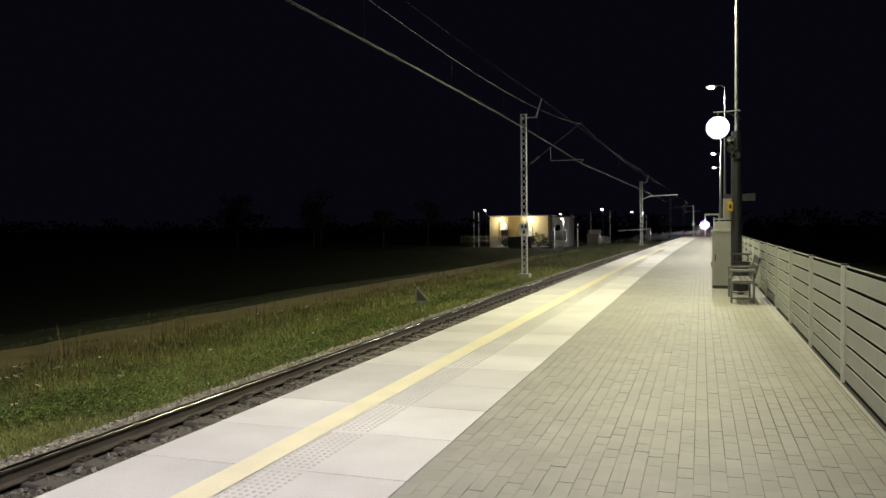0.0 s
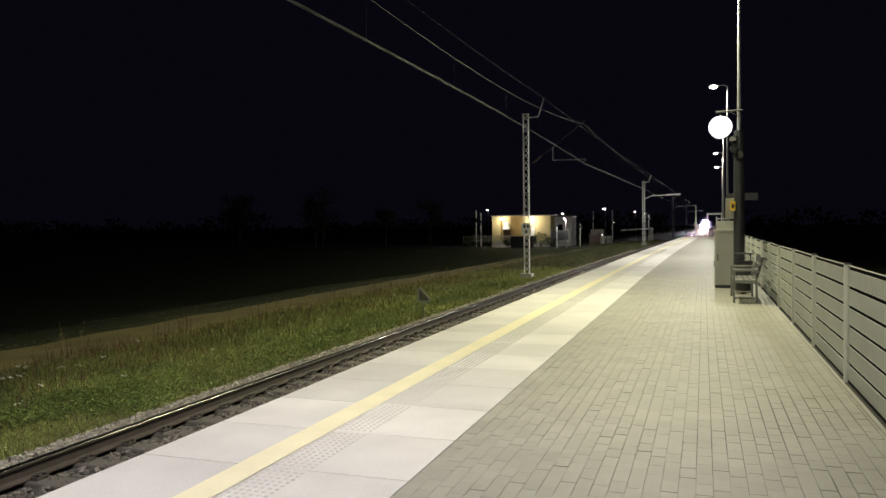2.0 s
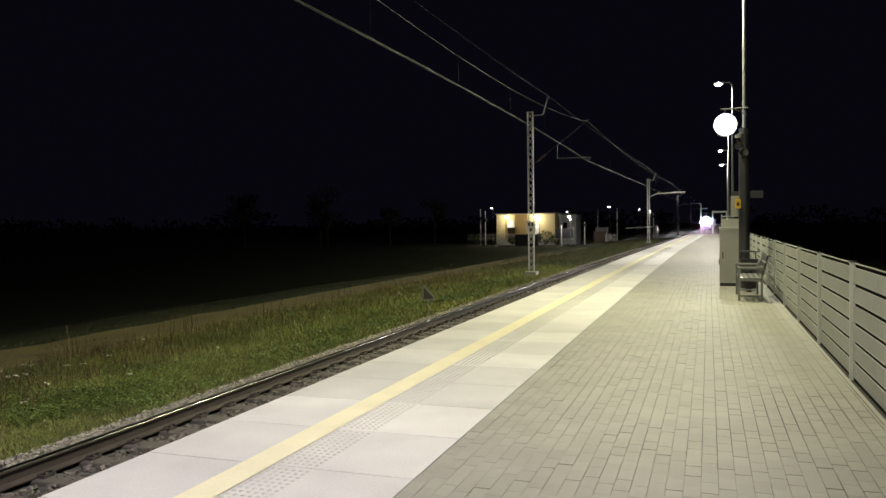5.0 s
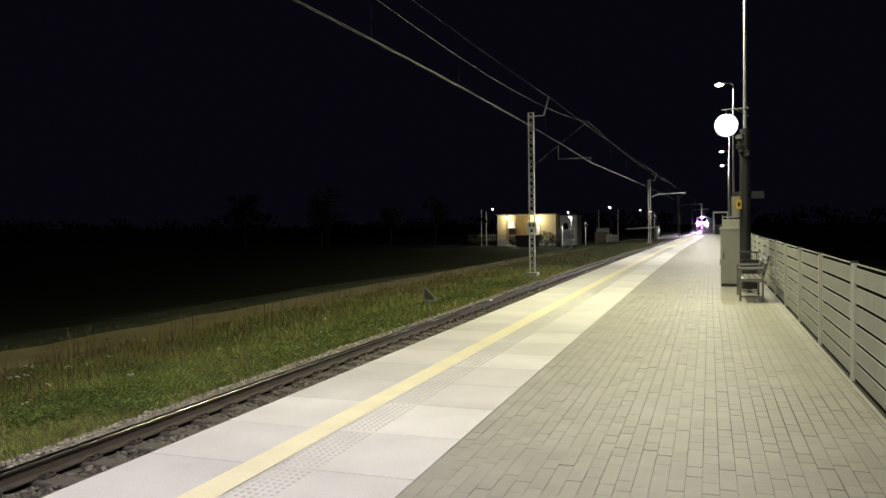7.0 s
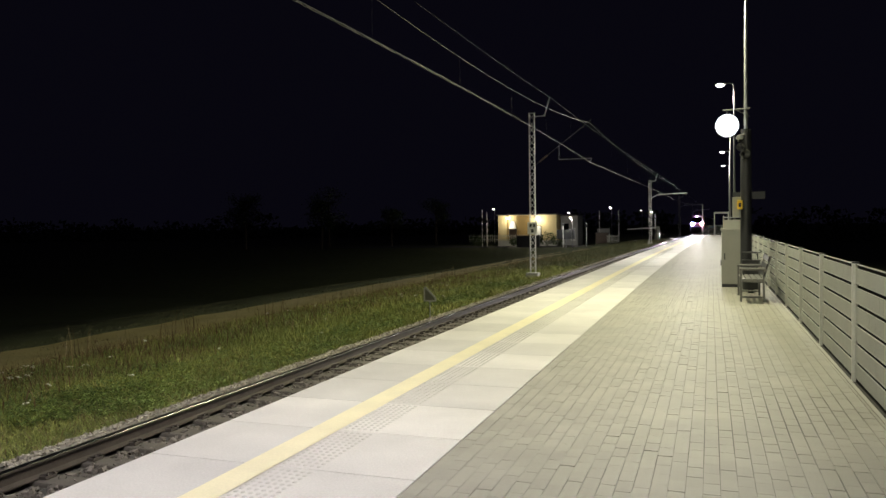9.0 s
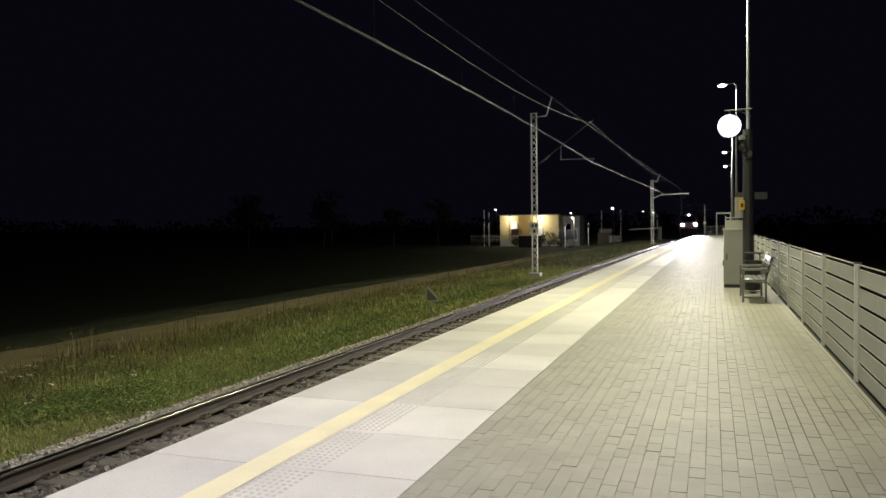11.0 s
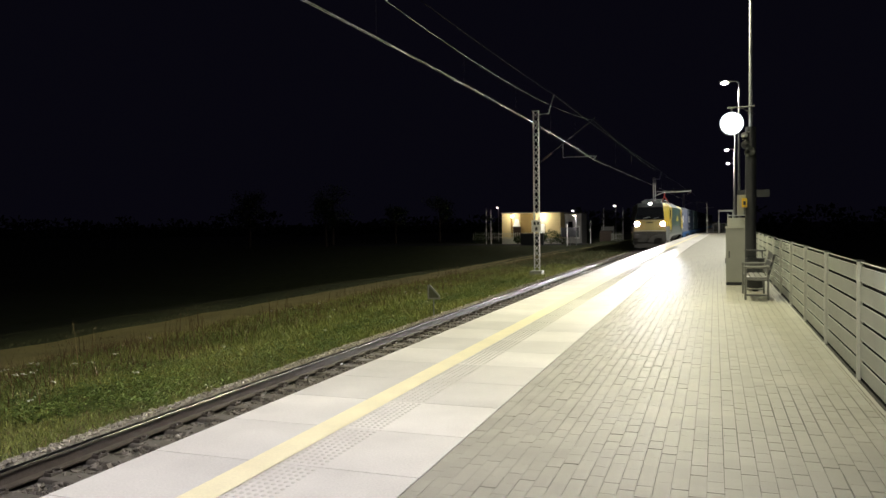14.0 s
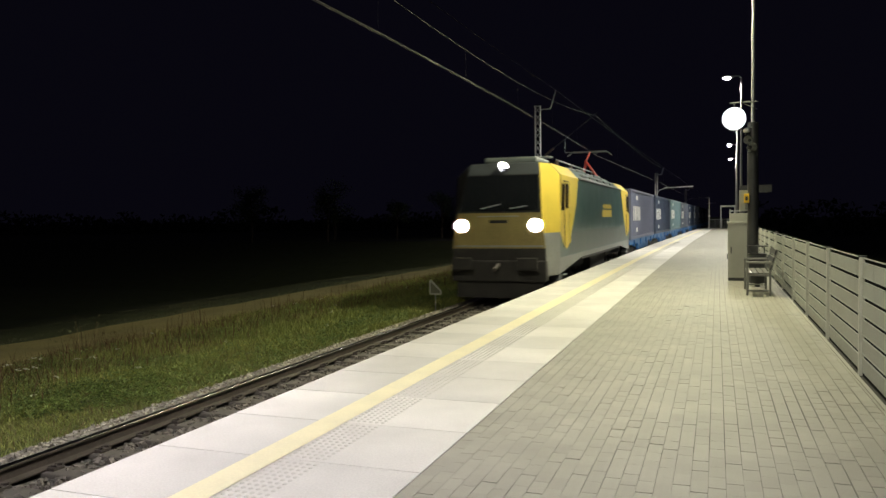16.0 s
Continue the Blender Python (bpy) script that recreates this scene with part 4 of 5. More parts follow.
def locomotive():
    o = thing("locomotive", "green and yellow electric locomotive with three bright headlights", "locomotive")
    paint = dict(roof="loco_roof", front_apron="under", skirt="loco_grey", cab_corner="loco_yellow", roof_slope="loco_green", body_side="loco_green",
                 front_panel="loco_dim_front", front_frame="black_frame", front_visor="visor")
    for k, q in shell().items():
        # far-side cab corners are darkened in paint, as that side lies unlit
        quads(k[0], q, M["under"] if k[0] == "cab_corner" and k[1] < 0 else M[paint[k[0]]], o)
    # windscreen, set a little proud of the raked front
    for end in (0, 1):
        f = lambda y: y if end == 0 else LENGTH - y
        d = 1 if end == 0 else -1
        bm = bmesh.new()
        c = [(-1.07, 0.085, 1.80), (1.07, 0.085, 1.80), (0.955, 0.532, 2.74), (-0.955, 0.532, 2.74)]
        a = [bm.verts.new((x, f(y) - d * 0.02, z + 0.01)) for x, y, z in c]
        b = [bm.verts.new((x, f(y) + d * 0.02, z - 0.01)) for x, y, z in c]
        bm.faces.new(a), bm.faces.new(b)
        for i in range(4):
            bm.faces.new((a[i], a[(i + 1) % 4], b[(i + 1) % 4], b[i]))
        g = part("windscreen", bm, M["darkglass"], o, "dark raked windscreen")
        part("wiper", tubes(((-0.5, f(0.10) - d * 0.03, 1.86), (0.02, f(0.16) - d * 0.03, 1.98), 0.012), ((0.3, f(0.10) - d * 0.03, 1.86), (0.75, f(0.13) - d * 0.03, 1.93), 0.012), seg=5), M["galv"], g)
        part("hand_rail", tubes(((-0.55, f(-0.03), 1.66), (0.55, f(-0.03), 1.66), 0.014), seg=6), M["galv"], o)
        part("number_bar", boxes((-0.24, 0.24, min(f(0.022), f(0.052)), max(f(0.022), f(0.052)), 1.48, 1.56)), M["black_frame"], o, "plain dark bar on the front")
        part("lamp_band", boxes((-1.19, 1.19, min(f(-0.012), f(0.02)), max(f(-0.012), f(0.02)), 0.86, 0.90)), M["galv"], o)
        part("buffer_beam", boxes((-1.28, 1.28, min(f(-0.04), f(0.30)), max(f(-0.04), f(0.30)), -0.05, 0.50), bevel=0.03), M["under"], o, "dark buffer beam")
        part("snow_plough", boxes((-1.2, 1.2, min(f(0.1), f(0.25)), max(f(0.1), f(0.25)), -0.50, -0.05), bevel=0.03), M["under"], o)
        for s in (-1, 1):
            bf = part("buffer", tubes(((s * 0.87, f(-0.02), 0.43), (s * 0.87, f(-0.40), 0.43), 0.10), seg=14), M["under"], o)
            part("buffer_head", boxes((s * 0.87 - 0.28, s * 0.87 + 0.28, min(f(-0.40), f(-0.45)), max(f(-0.40), f(-0.45)), 0.27, 0.60), bevel=0.03), M["under"], bf)
        part("coupling", tubes(((0, f(0), 0.40), (0, f(-0.35), 0.28), 0.05), seg=8), M["steel"], o)
        # side: cab wedge, door, window
        for s in (-1, 1):
            x = s * 1.4805
            w = [(0.84, 1.22), (1.25, 0.92), (1.70, 0.74), (2.10, 0.84), (2.70, 1.40), (3.15, 1.90), (0.88, 1.90)]
            part("cab_side", plate([(f(y), z) for y, z in w], x, 0.004), M["loco_yellow"], o, "yellow cab side")
            bm = bmesh.new()
            q = [(s * 1.486, f(0.89), 1.9), (s * 1.486, f(3.15), 1.9), (s * 1.45, f(3.75), 2.76), (s * 1.45, f(1.06), 2.76)]
            bm.faces.new([bm.verts.new(p) for p in q])
            q = [(s * 1.45, f(1.08), 2.765), (s * 1.45, f(3.75), 2.765), (s * 1.13, f(3.95), 3.088), (s * 1.13, f(1.2), 3.088)]
            bm.faces.new([bm.verts.new(p) for p in q])
            e = bmesh.ops.extrude_face_region(bm, geom=list(bm.faces))
            bmesh.ops.translate(bm, vec=(s * 0.006, 0, 0.004), verts=[v for v in e["geom"] if isinstance(v, bmesh.types.BMVert)])
            # upper cab side away from the lamps is blackened to read as unlit
            part("cab_cheek", bm, M["loco_yellow"] if s > 0 else M["black_frame"], o, "yellow upper cab side" if s > 0 else "black upper cab side")
            door = part("door", plate([(f(y), z) for y, z in ((1.42, 0.86), (1.98, 0.86), (1.98, 1.88), (1.42, 1.88))], s * 1.486, 0.012), M["loco_yellow"], o, "yellow cab door")
            part("door_window", plate([(f(y), z) for y, z in ((1.53, 1.86), (1.87, 1.86), (1.87, 2.54), (1.53, 2.54))], s * 1.493, 0.005), M["darkglass"], door)
            part("side_window", plate([(f(y), z) for y, z in ((0.92, 1.80), (1.32, 1.80), (1.32, 2.52), (1.10, 2.52))], s * 1.488, 0.008), M["darkglass"], o)
            part("door_seal", boxes(*[(min(s * 1.480, s * 1.495), max(s * 1.480, s * 1.495), min(f(p), f(q)), max(f(p), f(q)), u, v)
                                      for p, q, u, v in ((1.385, 1.415, 0.80, 2.62), (1.985, 2.015, 0.80, 2.62), (1.415, 1.985, 2.60, 2.62))]), M["under"], door, "dark door seal")
            for y in (1.36, 2.04):
                part("grab_rail", tubes(((s * 1.53, f(y), 0.90), (s * 1.53, f(y), 1.75), 0.014), seg=6), M["loco_yellow"], o)
            part("step", boxes((s * 1.36 - 0.10, s * 1.36 + 0.10, min(f(1.4), f(2.0)), max(f(1.4), f(2.0)), 0.02, 0.05), (s * 1.36 - 0.10, s * 1.36 + 0.10, min(f(1.4), f(2.0)), max(f(1.4), f(2.0)), -0.30, -0.27)), M["galv"], o)
            part("sand_box", boxes((s * 1.30 - 0.12, s * 1.30 + 0.12, min(f(0.9), f(1.3)), max(f(0.9), f(1.3)), -0.25, 0.10), bevel=0.03), M["loco_grey"], o)
    for end in (0, 1):
        f = lambda y: y if end == 0 else LENGTH - y
        for s in (-1, 1):
            lamp_plate(o, s, f)
    # headlights face the way the train goes
    headlamp(o, -1.0, 0.02, 1.42, 0.170, M["beam"], 2.3)
    headlamp(o, 1.0, 0.02, 1.42, 0.170, M["beam"], 2.3)
    headlamp(o, 0.0, 0.56, 2.99, 0.125, M["beam_top"], 0.09)
    # gutter, lettering plate, grilles
    for s in (-1, 1):
        band = [(1.95, 0.58), (2.18, 0.80), (2.60, 1.22), (LENGTH - 2.60, 1.22), (LENGTH - 2.18, 0.80), (LENGTH - 1.95, 0.58)]
        part("lower_band", plate(band, s * 1.4805, 0.004), M["loco_band"], o, "grey-green lower side band")
        part("gutter", boxes((s * 1.455 - 0.02, s * 1.455 + 0.02, 3.9, LENGTH - 3.9, 2.765, 2.80)), M["loco_roof"], o)
        badge = part("lettering_panel", plate([(8.7, 1.62), (11.2, 1.62), (11.2, 1.88), (8.7, 1.88)], s * 1.481, 0.004), M["loco_yellow"], o, "yellow lettering panel")
        for i in range(9):
            y = 8.85 + i * 0.25
            part("letter_bar", plate([(y, 1.93), (y + 0.17, 1.93), (y + 0.17, 2.06 + 0.05 * (i % 2)), (y, 2.06 + 0.05 * (i % 2))], s * 1.481, 0.004), M["loco_yellow"], badge, "plain yellow bar")
        for i in range(5):
            y = 5.2 + i * 1.7
            part("roof_grille", boxes((s * 1.28 - 0.05, s * 1.28 + 0.05, y, y + 1.1, 2.90, 2.97)), M["loco_roof"], o)
        part("sole_bar", boxes((s * 1.44 - 0.03, s * 1.44 + 0.03, 4.3, LENGTH - 4.3, 0.33, 0.40)), M["under"], o)
    # roof deck
    part("air_unit", boxes((-0.75, 0.75, 1.3, 2.9, 3.12, 3.30), bevel=0.06), M["loco_roof"], o)
    for i in range(5):
        part("roof_hatch", boxes((-0.9, 0.9, 5.0 + i * 1.9, 6.6 + i * 1.9, 3.12, 3.22 + 0.05 * (i % 2)), bevel=0.04), M["loco_roof"], o)
    for i in range(8):
        part("insulator", tubes(((-0.4 + 0.8 * (i % 2), 4.6 + i * 1.25, 3.2), (-0.4 + 0.8 * (i % 2), 4.6 + i * 1.25, 3.52), 0.07, 0.05), seg=10), M["brown"], o)
    part("busbar", tubes(((-0.4, 4.6, 3.52), (-0.4, 13.4, 3.52), 0.02), ((0.4, 5.8, 3.52), (0.4, 13.4, 3.52), 0.02), seg=6), M["galv"], o)
    # pantographs: the rear one raised to the wire, the front one folded
    raised = part("pantograph", tubes(((-0.35, 15.6, 3.35), (0, 14.2, 4.05), 0.045), ((0.35, 15.6, 3.35), (0, 14.2, 4.05), 0.045), ((0, 14.2, 4.05), (0, 15.3, 4.52), 0.035)), M["panto"], o, "raised red pantograph")
    part("collector_head", tubes(((-0.75, 15.2, 4.55), (0.75, 15.2, 4.55), 0.025), ((-0.75, 15.45, 4.55), (0.75, 15.45, 4.55), 0.025), ((-0.75, 15.2, 4.55), (-0.98, 15.2, 4.38), 0.02), ((0.75, 15.2, 4.55), (0.98, 15.2, 4.38), 0.02)), M["galv"], raised)
    folded = part("pantograph", tubes(((-0.35, 3.3, 3.22), (0, 4.9, 3.32), 0.04), ((0.35, 3.3, 3.22), (0, 4.9, 3.32), 0.04), ((0, 4.9, 3.32), (0, 3.3, 3.40), 0.03)), M["loco_roof"], o, "folded pantograph")
    part("collector_head", tubes(((-0.75, 3.2, 3.42), (0.75, 3.2, 3.42), 0.025), ((-0.75, 3.4, 3.42), (0.75, 3.4, 3.42), 0.025)), M["galv"], folded)
    # running gear
    for c in (4.0, LENGTH - 4.0):
        b = part("bogie_frame", boxes((-1.15, -1.0, c - 2.5, c + 2.5, 0.05, 0.26), (1.0, 1.15, c - 2.5, c + 2.5, 0.05, 0.26), (-1.0, 1.0, c - 0.2, c + 0.2, -0.1, 0.1), bevel=0.02), M["under"], o)
        for d in (-1.9, 0, 1.9):
            wheelset(o, c + d)
    part("transformer_tank", boxes((-1.25, 1.25, 7.3, 10.9, -0.40, 0.38), bevel=0.05), M["under"], o)
    part("underfloor", boxes((-1.3, 1.3, 0.9, LENGTH - 0.9, 0.42, 0.47)), M["under"], o)
    return o


CONTAINER = 12.19


def shipping_container(paint, seed):
    """A corrugated 40-foot box: side sheets, frame, doors, plain marks."""
    rng = random.Random(seed)
    c = thing("shipping_container", PAINT_WORDS[paint], "container", group="containers on the train")
    w, l, z0, z1 = 1.22, CONTAINER / 2, 0.0, 2.55
    m = M[paint]
    n = 40
    for s in (-1, 1):
        bm = bmesh.new()
        prev = None
        for i in range(n * 4 + 1):
            y = -l + 0.1 + (2 * l - 0.2) * i / (n * 4)
            x = s * (w - (0.0, 0.0, 0.036, 0.036)[i % 4] - 0.012)
            cur = (bm.verts.new((x, y, z0 + 0.12)), bm.verts.new((x, y, z1 - 0.1)))
            if prev:
                bm.faces.new((prev[0], cur[0], cur[1], prev[1]))
            prev = cur
        part("side_wall", bm, m, c)
        part("rail", boxes((s * w - 0.05, s * w + 0.05, -l, l, z0, z0 + 0.14), (s * w - 0.05, s * w + 0.05, -l, l, z1 - 0.11, z1), bevel=0.01), m, c)
        for e in (-1, 1):
            part("corner_post", boxes((s * w - 0.07, s * w + 0.055, e * l - 0.08, e * l + 0.08, z0, z1), bevel=0.015), m, c)
        for i in range(5):
            y = -4.9 + i * 0.70
            part("logo_bar", boxes((min(s * (w + 0.002), s * (w + 0.006)), max(s * (w + 0.002), s * (w + 0.006)), y, y + 0.42, 0.95, 1.70)), M["white"], c, "plain white bar")
        for z in (0.35, 2.05):
            part("mark", boxes((min(s * (w + 0.002), s * (w + 0.006)), max(s * (w + 0.002), s * (w + 0.006)), -3.6, -2.9, z, z + 0.22)), M["white"], c, "small white mark")
    part("roof", boxes((-w, w, -l + 0.02, l - 0.02, z1 - 0.03, z1 - 0.01)), m, c)
    part("floor", boxes((-w, w, -l + 0.02, l - 0.02, z0 + 0.06, z0 + 0.12)), M["under"], c)
    part("front_wall", boxes((-w + 0.02, w - 0.02, -l + 0.01, -l + 0.04, z0 + 0.1, z1 - 0.08)), m, c)
    for s in (-1, 1):
        d = part("door", boxes((min(s * 0.02, s * 1.16), max(s * 0.02, s * 1.16), l - 0.04, l - 0.0, z0 + 0.12, z1 - 0.1)), m, c)
        part("lock_rod", tubes(((s * 0.4, l + 0.03, z0 + 0.1), (s * 0.4, l + 0.03, z1 - 0.1), 0.02), ((s * 0.8, l + 0.03, z0 + 0.1), (s * 0.8, l + 0.03, z1 - 0.1), 0.02), seg=6), M["galv"], d)
    return c


def flat_wagon():
    w = thing("container_wagon", "blue steel container flat wagon with black bogies", "railway wagon", group="container wagons")
    l = 6.45
    for s in (-1, 1):
        part("side_sill", boxes((s * 1.15 - 0.05, s * 1.15 + 0.05, -l, l, 0.20, 0.46), (s * 1.15 - 0.10, s * 1.15 + 0.10, -l, l, 0.43, 0.47), (s * 1.15 - 0.06, s * 1.15 + 0.06, -2.6, 2.6, -0.12, 0.20), bevel=0.01), M["wagon"], w)
        for y in (-4.5, -1.5, 1.5, 4.5):
            part("bracket", boxes((s * 1.2 - 0.06, s * 1.2 + 0.06, y - 0.12, y + 0.12, 0.10, 0.47)), M["wagon"], w)
    part("cross_beam", boxes(*[(-1.1, 1.1, y - 0.12, y + 0.12, 0.22, 0.44) for y in (-6.2, -4.0, -1.3, 1.3, 4.0, 6.2)]), M["wagon"], w)
    part("brake_gear", boxes((-0.5, 0.5, -1.6, 1.6, -0.20, 0.2), bevel=0.05), M["under"], w)
    for c in (-4.6, 4.6):
        part("bogie_frame", boxes((-1.05, -0.95, c - 1.2, c + 1.2, -0.22, 0.08), (0.95, 1.05, c - 1.2, c + 1.2, -0.22, 0.08), bevel=0.02), M["under"], w)
        for d in (-0.9, 0.9):
            wheelset(w, c + d, 0.46)
    for e in (-1, 1):
        for s in (-1, 1):
            part("buffer", tubes(((s * 0.87, e * l, 0.40), (s * 0.87, e * (l + 0.25), 0.40), 0.2, 0.2), seg=12), M["under"], w)
    return w


PAINT_WORDS = dict(blue_box="blue-grey corrugated shipping container with white marks", navy_box="dark navy corrugated shipping container with white marks",
                   teal_box="pale teal corrugated shipping container with white marks", slate_box="slate grey corrugated shipping container with white marks")
M.update(
    blue_box=mat("container_blue", (0.145, 0.16, 0.235), 0.5, vary=0.15, scale=0.8, fine=20, bump=0.05),
    navy_box=mat("container_navy", (0.03, 0.045, 0.085), 0.5, vary=0.2, scale=0.8, fine=20, bump=0.05),
    teal_box=mat("container_teal", (0.12, 0.19, 0.215), 0.5, vary=0.15, scale=0.8, fine=20, bump=0.05),
    slate_box=mat("container_slate", (0.09, 0.105, 0.145), 0.5, vary=0.2, scale=0.8, fine=20, bump=0.05),
)
loco = locomotive()
ORDER = ("blue_box", "navy_box", "teal_box", "slate_box", "navy_box", "blue_box", "slate_box", "navy_box", "blue_box", "slate_box")
boxes_on, wagons, first_of = [], [], {}
for i, p in enumerate(ORDER):
    b = copy_thing(first_of[p], Matrix()) if p in first_of else shipping_container(p, i)
    first_of.setdefault(p, b)
    boxes_on.append(b)
    wagons.append(copy_thing(wagons[0], Matrix()) if wagons else flat_wagon())


# ---------------------------------------------------------------- growth and stones
def ground_z(x):
    return np.where(x > -6.9, -1.0, np.where(x > -16.2, -0.90 - 0.045 * (-6.9 - x), np.maximum(-3.2, -1.32 - 0.13 * (-16.2 - x))))


def bends(y):
    return np.where(y < 15, 0, np.where(y < 60, 0.000222 * (y - 15) ** 2, 0.45 + 0.02 * (y - 60)))


def blades(name, n, xr, yr, height, width, seed, material, label, clump=0.0, power=1.0, lean=0.5):
    """Tapered bent blades, two quads' worth of triangles each, in one mesh."""
    r = np.random.RandomState(seed)
    x = xr[0] + (xr[1] - xr[0]) * r.rand(n)
    y = yr[0] + (yr[1] - yr[0]) * r.rand(n) ** power
    if clump:
        k = max(4, n // 40)
        cx, cy = xr[0] + (xr[1] - xr[0]) * r.rand(k), yr[0] + (yr[1] - yr[0]) * r.rand(k) ** power
        pick = r.randint(0, k, n)
        near = r.rand(n) < 0.65
        x = np.where(near, cx[pick] + r.randn(n) * clump, x)
        y = np.where(near, cy[pick] + r.randn(n) * clump, y)
    patch = 0.75 + 0.5 * (np.sin(x * 1.7 + 0.6 * np.sin(y * 0.9)) * np.sin(y * 0.8 + 1.3) * 0.5 + 0.5)
    h = (height[0] + (height[1] - height[0]) * r.rand(n) ** 1.6) * patch
    h = h * np.where(x > -8.6, 0.72, 1.0)
    w = width * (0.6 + 0.8 * r.rand(n))
    a, b = r.rand(n) * math.tau, r.rand(n) * math.tau
    z = ground_z(x) - 0.04
    px = x + bends(y)
    dx, dy = np.cos(a) * w, np.sin(a) * w
    lx, ly = np.cos(b) * h * lean * r.rand(n), np.sin(b) * h * lean * r.rand(n)
    v = np.empty((n, 5, 3))
    v[:, 0] = np.stack([px - dx, y - dy, z], 1)
    v[:, 1] = np.stack([px + dx, y + dy, z], 1)
    v[:, 2] = np.stack([px + lx * 0.35 + dx * 0.7, y + ly * 0.35 + dy * 0.7, z + h * 0.6], 1)
    v[:, 3] = np.stack([px + lx * 0.35 - dx * 0.7, y + ly * 0.35 - dy * 0.7, z + h * 0.6], 1)
    v[:, 4] = np.stack([px + lx, y + ly, z + h], 1)
    base = np.arange(n)[:, None] * 5
    quad = (base + np.array([[0, 1, 2, 3]])).tolist()
    tri = (base + np.array([[3, 2, 4]])).tolist()
    me = bpy.data.meshes.new(name)
    me.from_pydata(v.reshape(-1, 3).tolist(), [], quad + tri)
    me.materials.append(material)
    return tagged(new(name, me), label, "grass", kind="stuff")


GREEN = "short green trackside grass under lamp light"
blades("grass", 110000, (-12.6, -7.1), (3.5, 17), (0.03, 0.23), 0.0055, 1, M["grass"], GREEN, 0.14, lean=0.7)
blades("grass", 100000, (-12.8, -7.1), (15, 45), (0.05, 0.30), 0.010, 2, M["grass"], GREEN, 0.2, 1.2, lean=0.7)
blades("grass", 70000, (-9.6, -7.0), (3.5, 22), (0.05, 0.19), 0.006, 43, M["grass"], "short pale green grass along the ballast", 0.2, lean=0.9)
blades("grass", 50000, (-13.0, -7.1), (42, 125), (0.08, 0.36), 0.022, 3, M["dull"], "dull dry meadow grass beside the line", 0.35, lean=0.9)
blades("dry_grass", 9000, (-13.2, -10.2), (5, 60), (0.12, 0.42), 0.005, 4, M["weed"], "dry brown weeds and seed stalks", 0.14)
blades("grass", 30000, (-12.6, -7.1), (-8, 4), (0.04, 0.24), 0.008, 19, M["grass"], GREEN, 0.14, lean=1.0)
blades("dry_grass", 26000, (-13.4, -9.4), (5, 60), (0.06, 0.26), 0.008, 7, M["weed"], "dry brown weeds and seed stalks", 0.2, lean=0.9)
blades("dry_grass", 34000, (-8.9, -7.0), (4, 60), (0.05, 0.26), 0.006, 17, M["weed"], "short yellowed grass along the ballast edge", 0.16, lean=1.2)
blades("dry_grass", 22000, (-16.4, -12.3), (6, 90), (0.02, 0.09), 0.012, 5, M["weed"], "low dry grass on the dirt track", 0.25, lean=1.0)
blades("dry_grass", 520, (-13.6, -11.4), (6, 60), (0.35, 0.85), 0.008, 9, M["weed"], "tall dry seed stalks beside the dirt track", 0.3, lean=0.3)

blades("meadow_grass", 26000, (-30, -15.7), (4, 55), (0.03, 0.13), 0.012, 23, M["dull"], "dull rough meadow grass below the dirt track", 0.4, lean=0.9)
# seed heads standing in loose drifts over the upper part of the verge
blades("seed_heads", 7000, (-12.8, -10.0), (7, 40), (0.16, 0.38), 0.009, 27, M["rusty"], "rusty brown seed heads over the grass", 0.5, lean=0.5)


def flowers():
    r = random.Random(8)
    verts, faces = [], []
    spots = [(-10.9 + r.gauss(0, 0.35), 9.3 + r.gauss(0, 0.9)) for _ in range(10)] + [(-8 - 4 * r.random(), 6 + 26 * r.random()) for _ in range(26)]
    for x, y in spots:
        z = lie(x, y) + r.uniform(0.22, 0.34)
        for k in range(6):
            c = Vector((x + r.gauss(0, 0.03), y + r.gauss(0, 0.03), z + r.gauss(0, 0.012)))
            s, n = r.uniform(0.010, 0.022), len(verts)
            verts += [c + Vector((s * math.cos(i * math.tau / 6), s * math.sin(i * math.tau / 6), 0.006 * (i % 2))) for i in range(6)]
            faces.append(tuple(range(n, n + 6)))
    ob = mesh_object("wild_flowers", verts, faces, M["flower"])
    tagged(ob, "small white wild flowers scattered in the grass", "flowers", kind="stuff")


flowers()


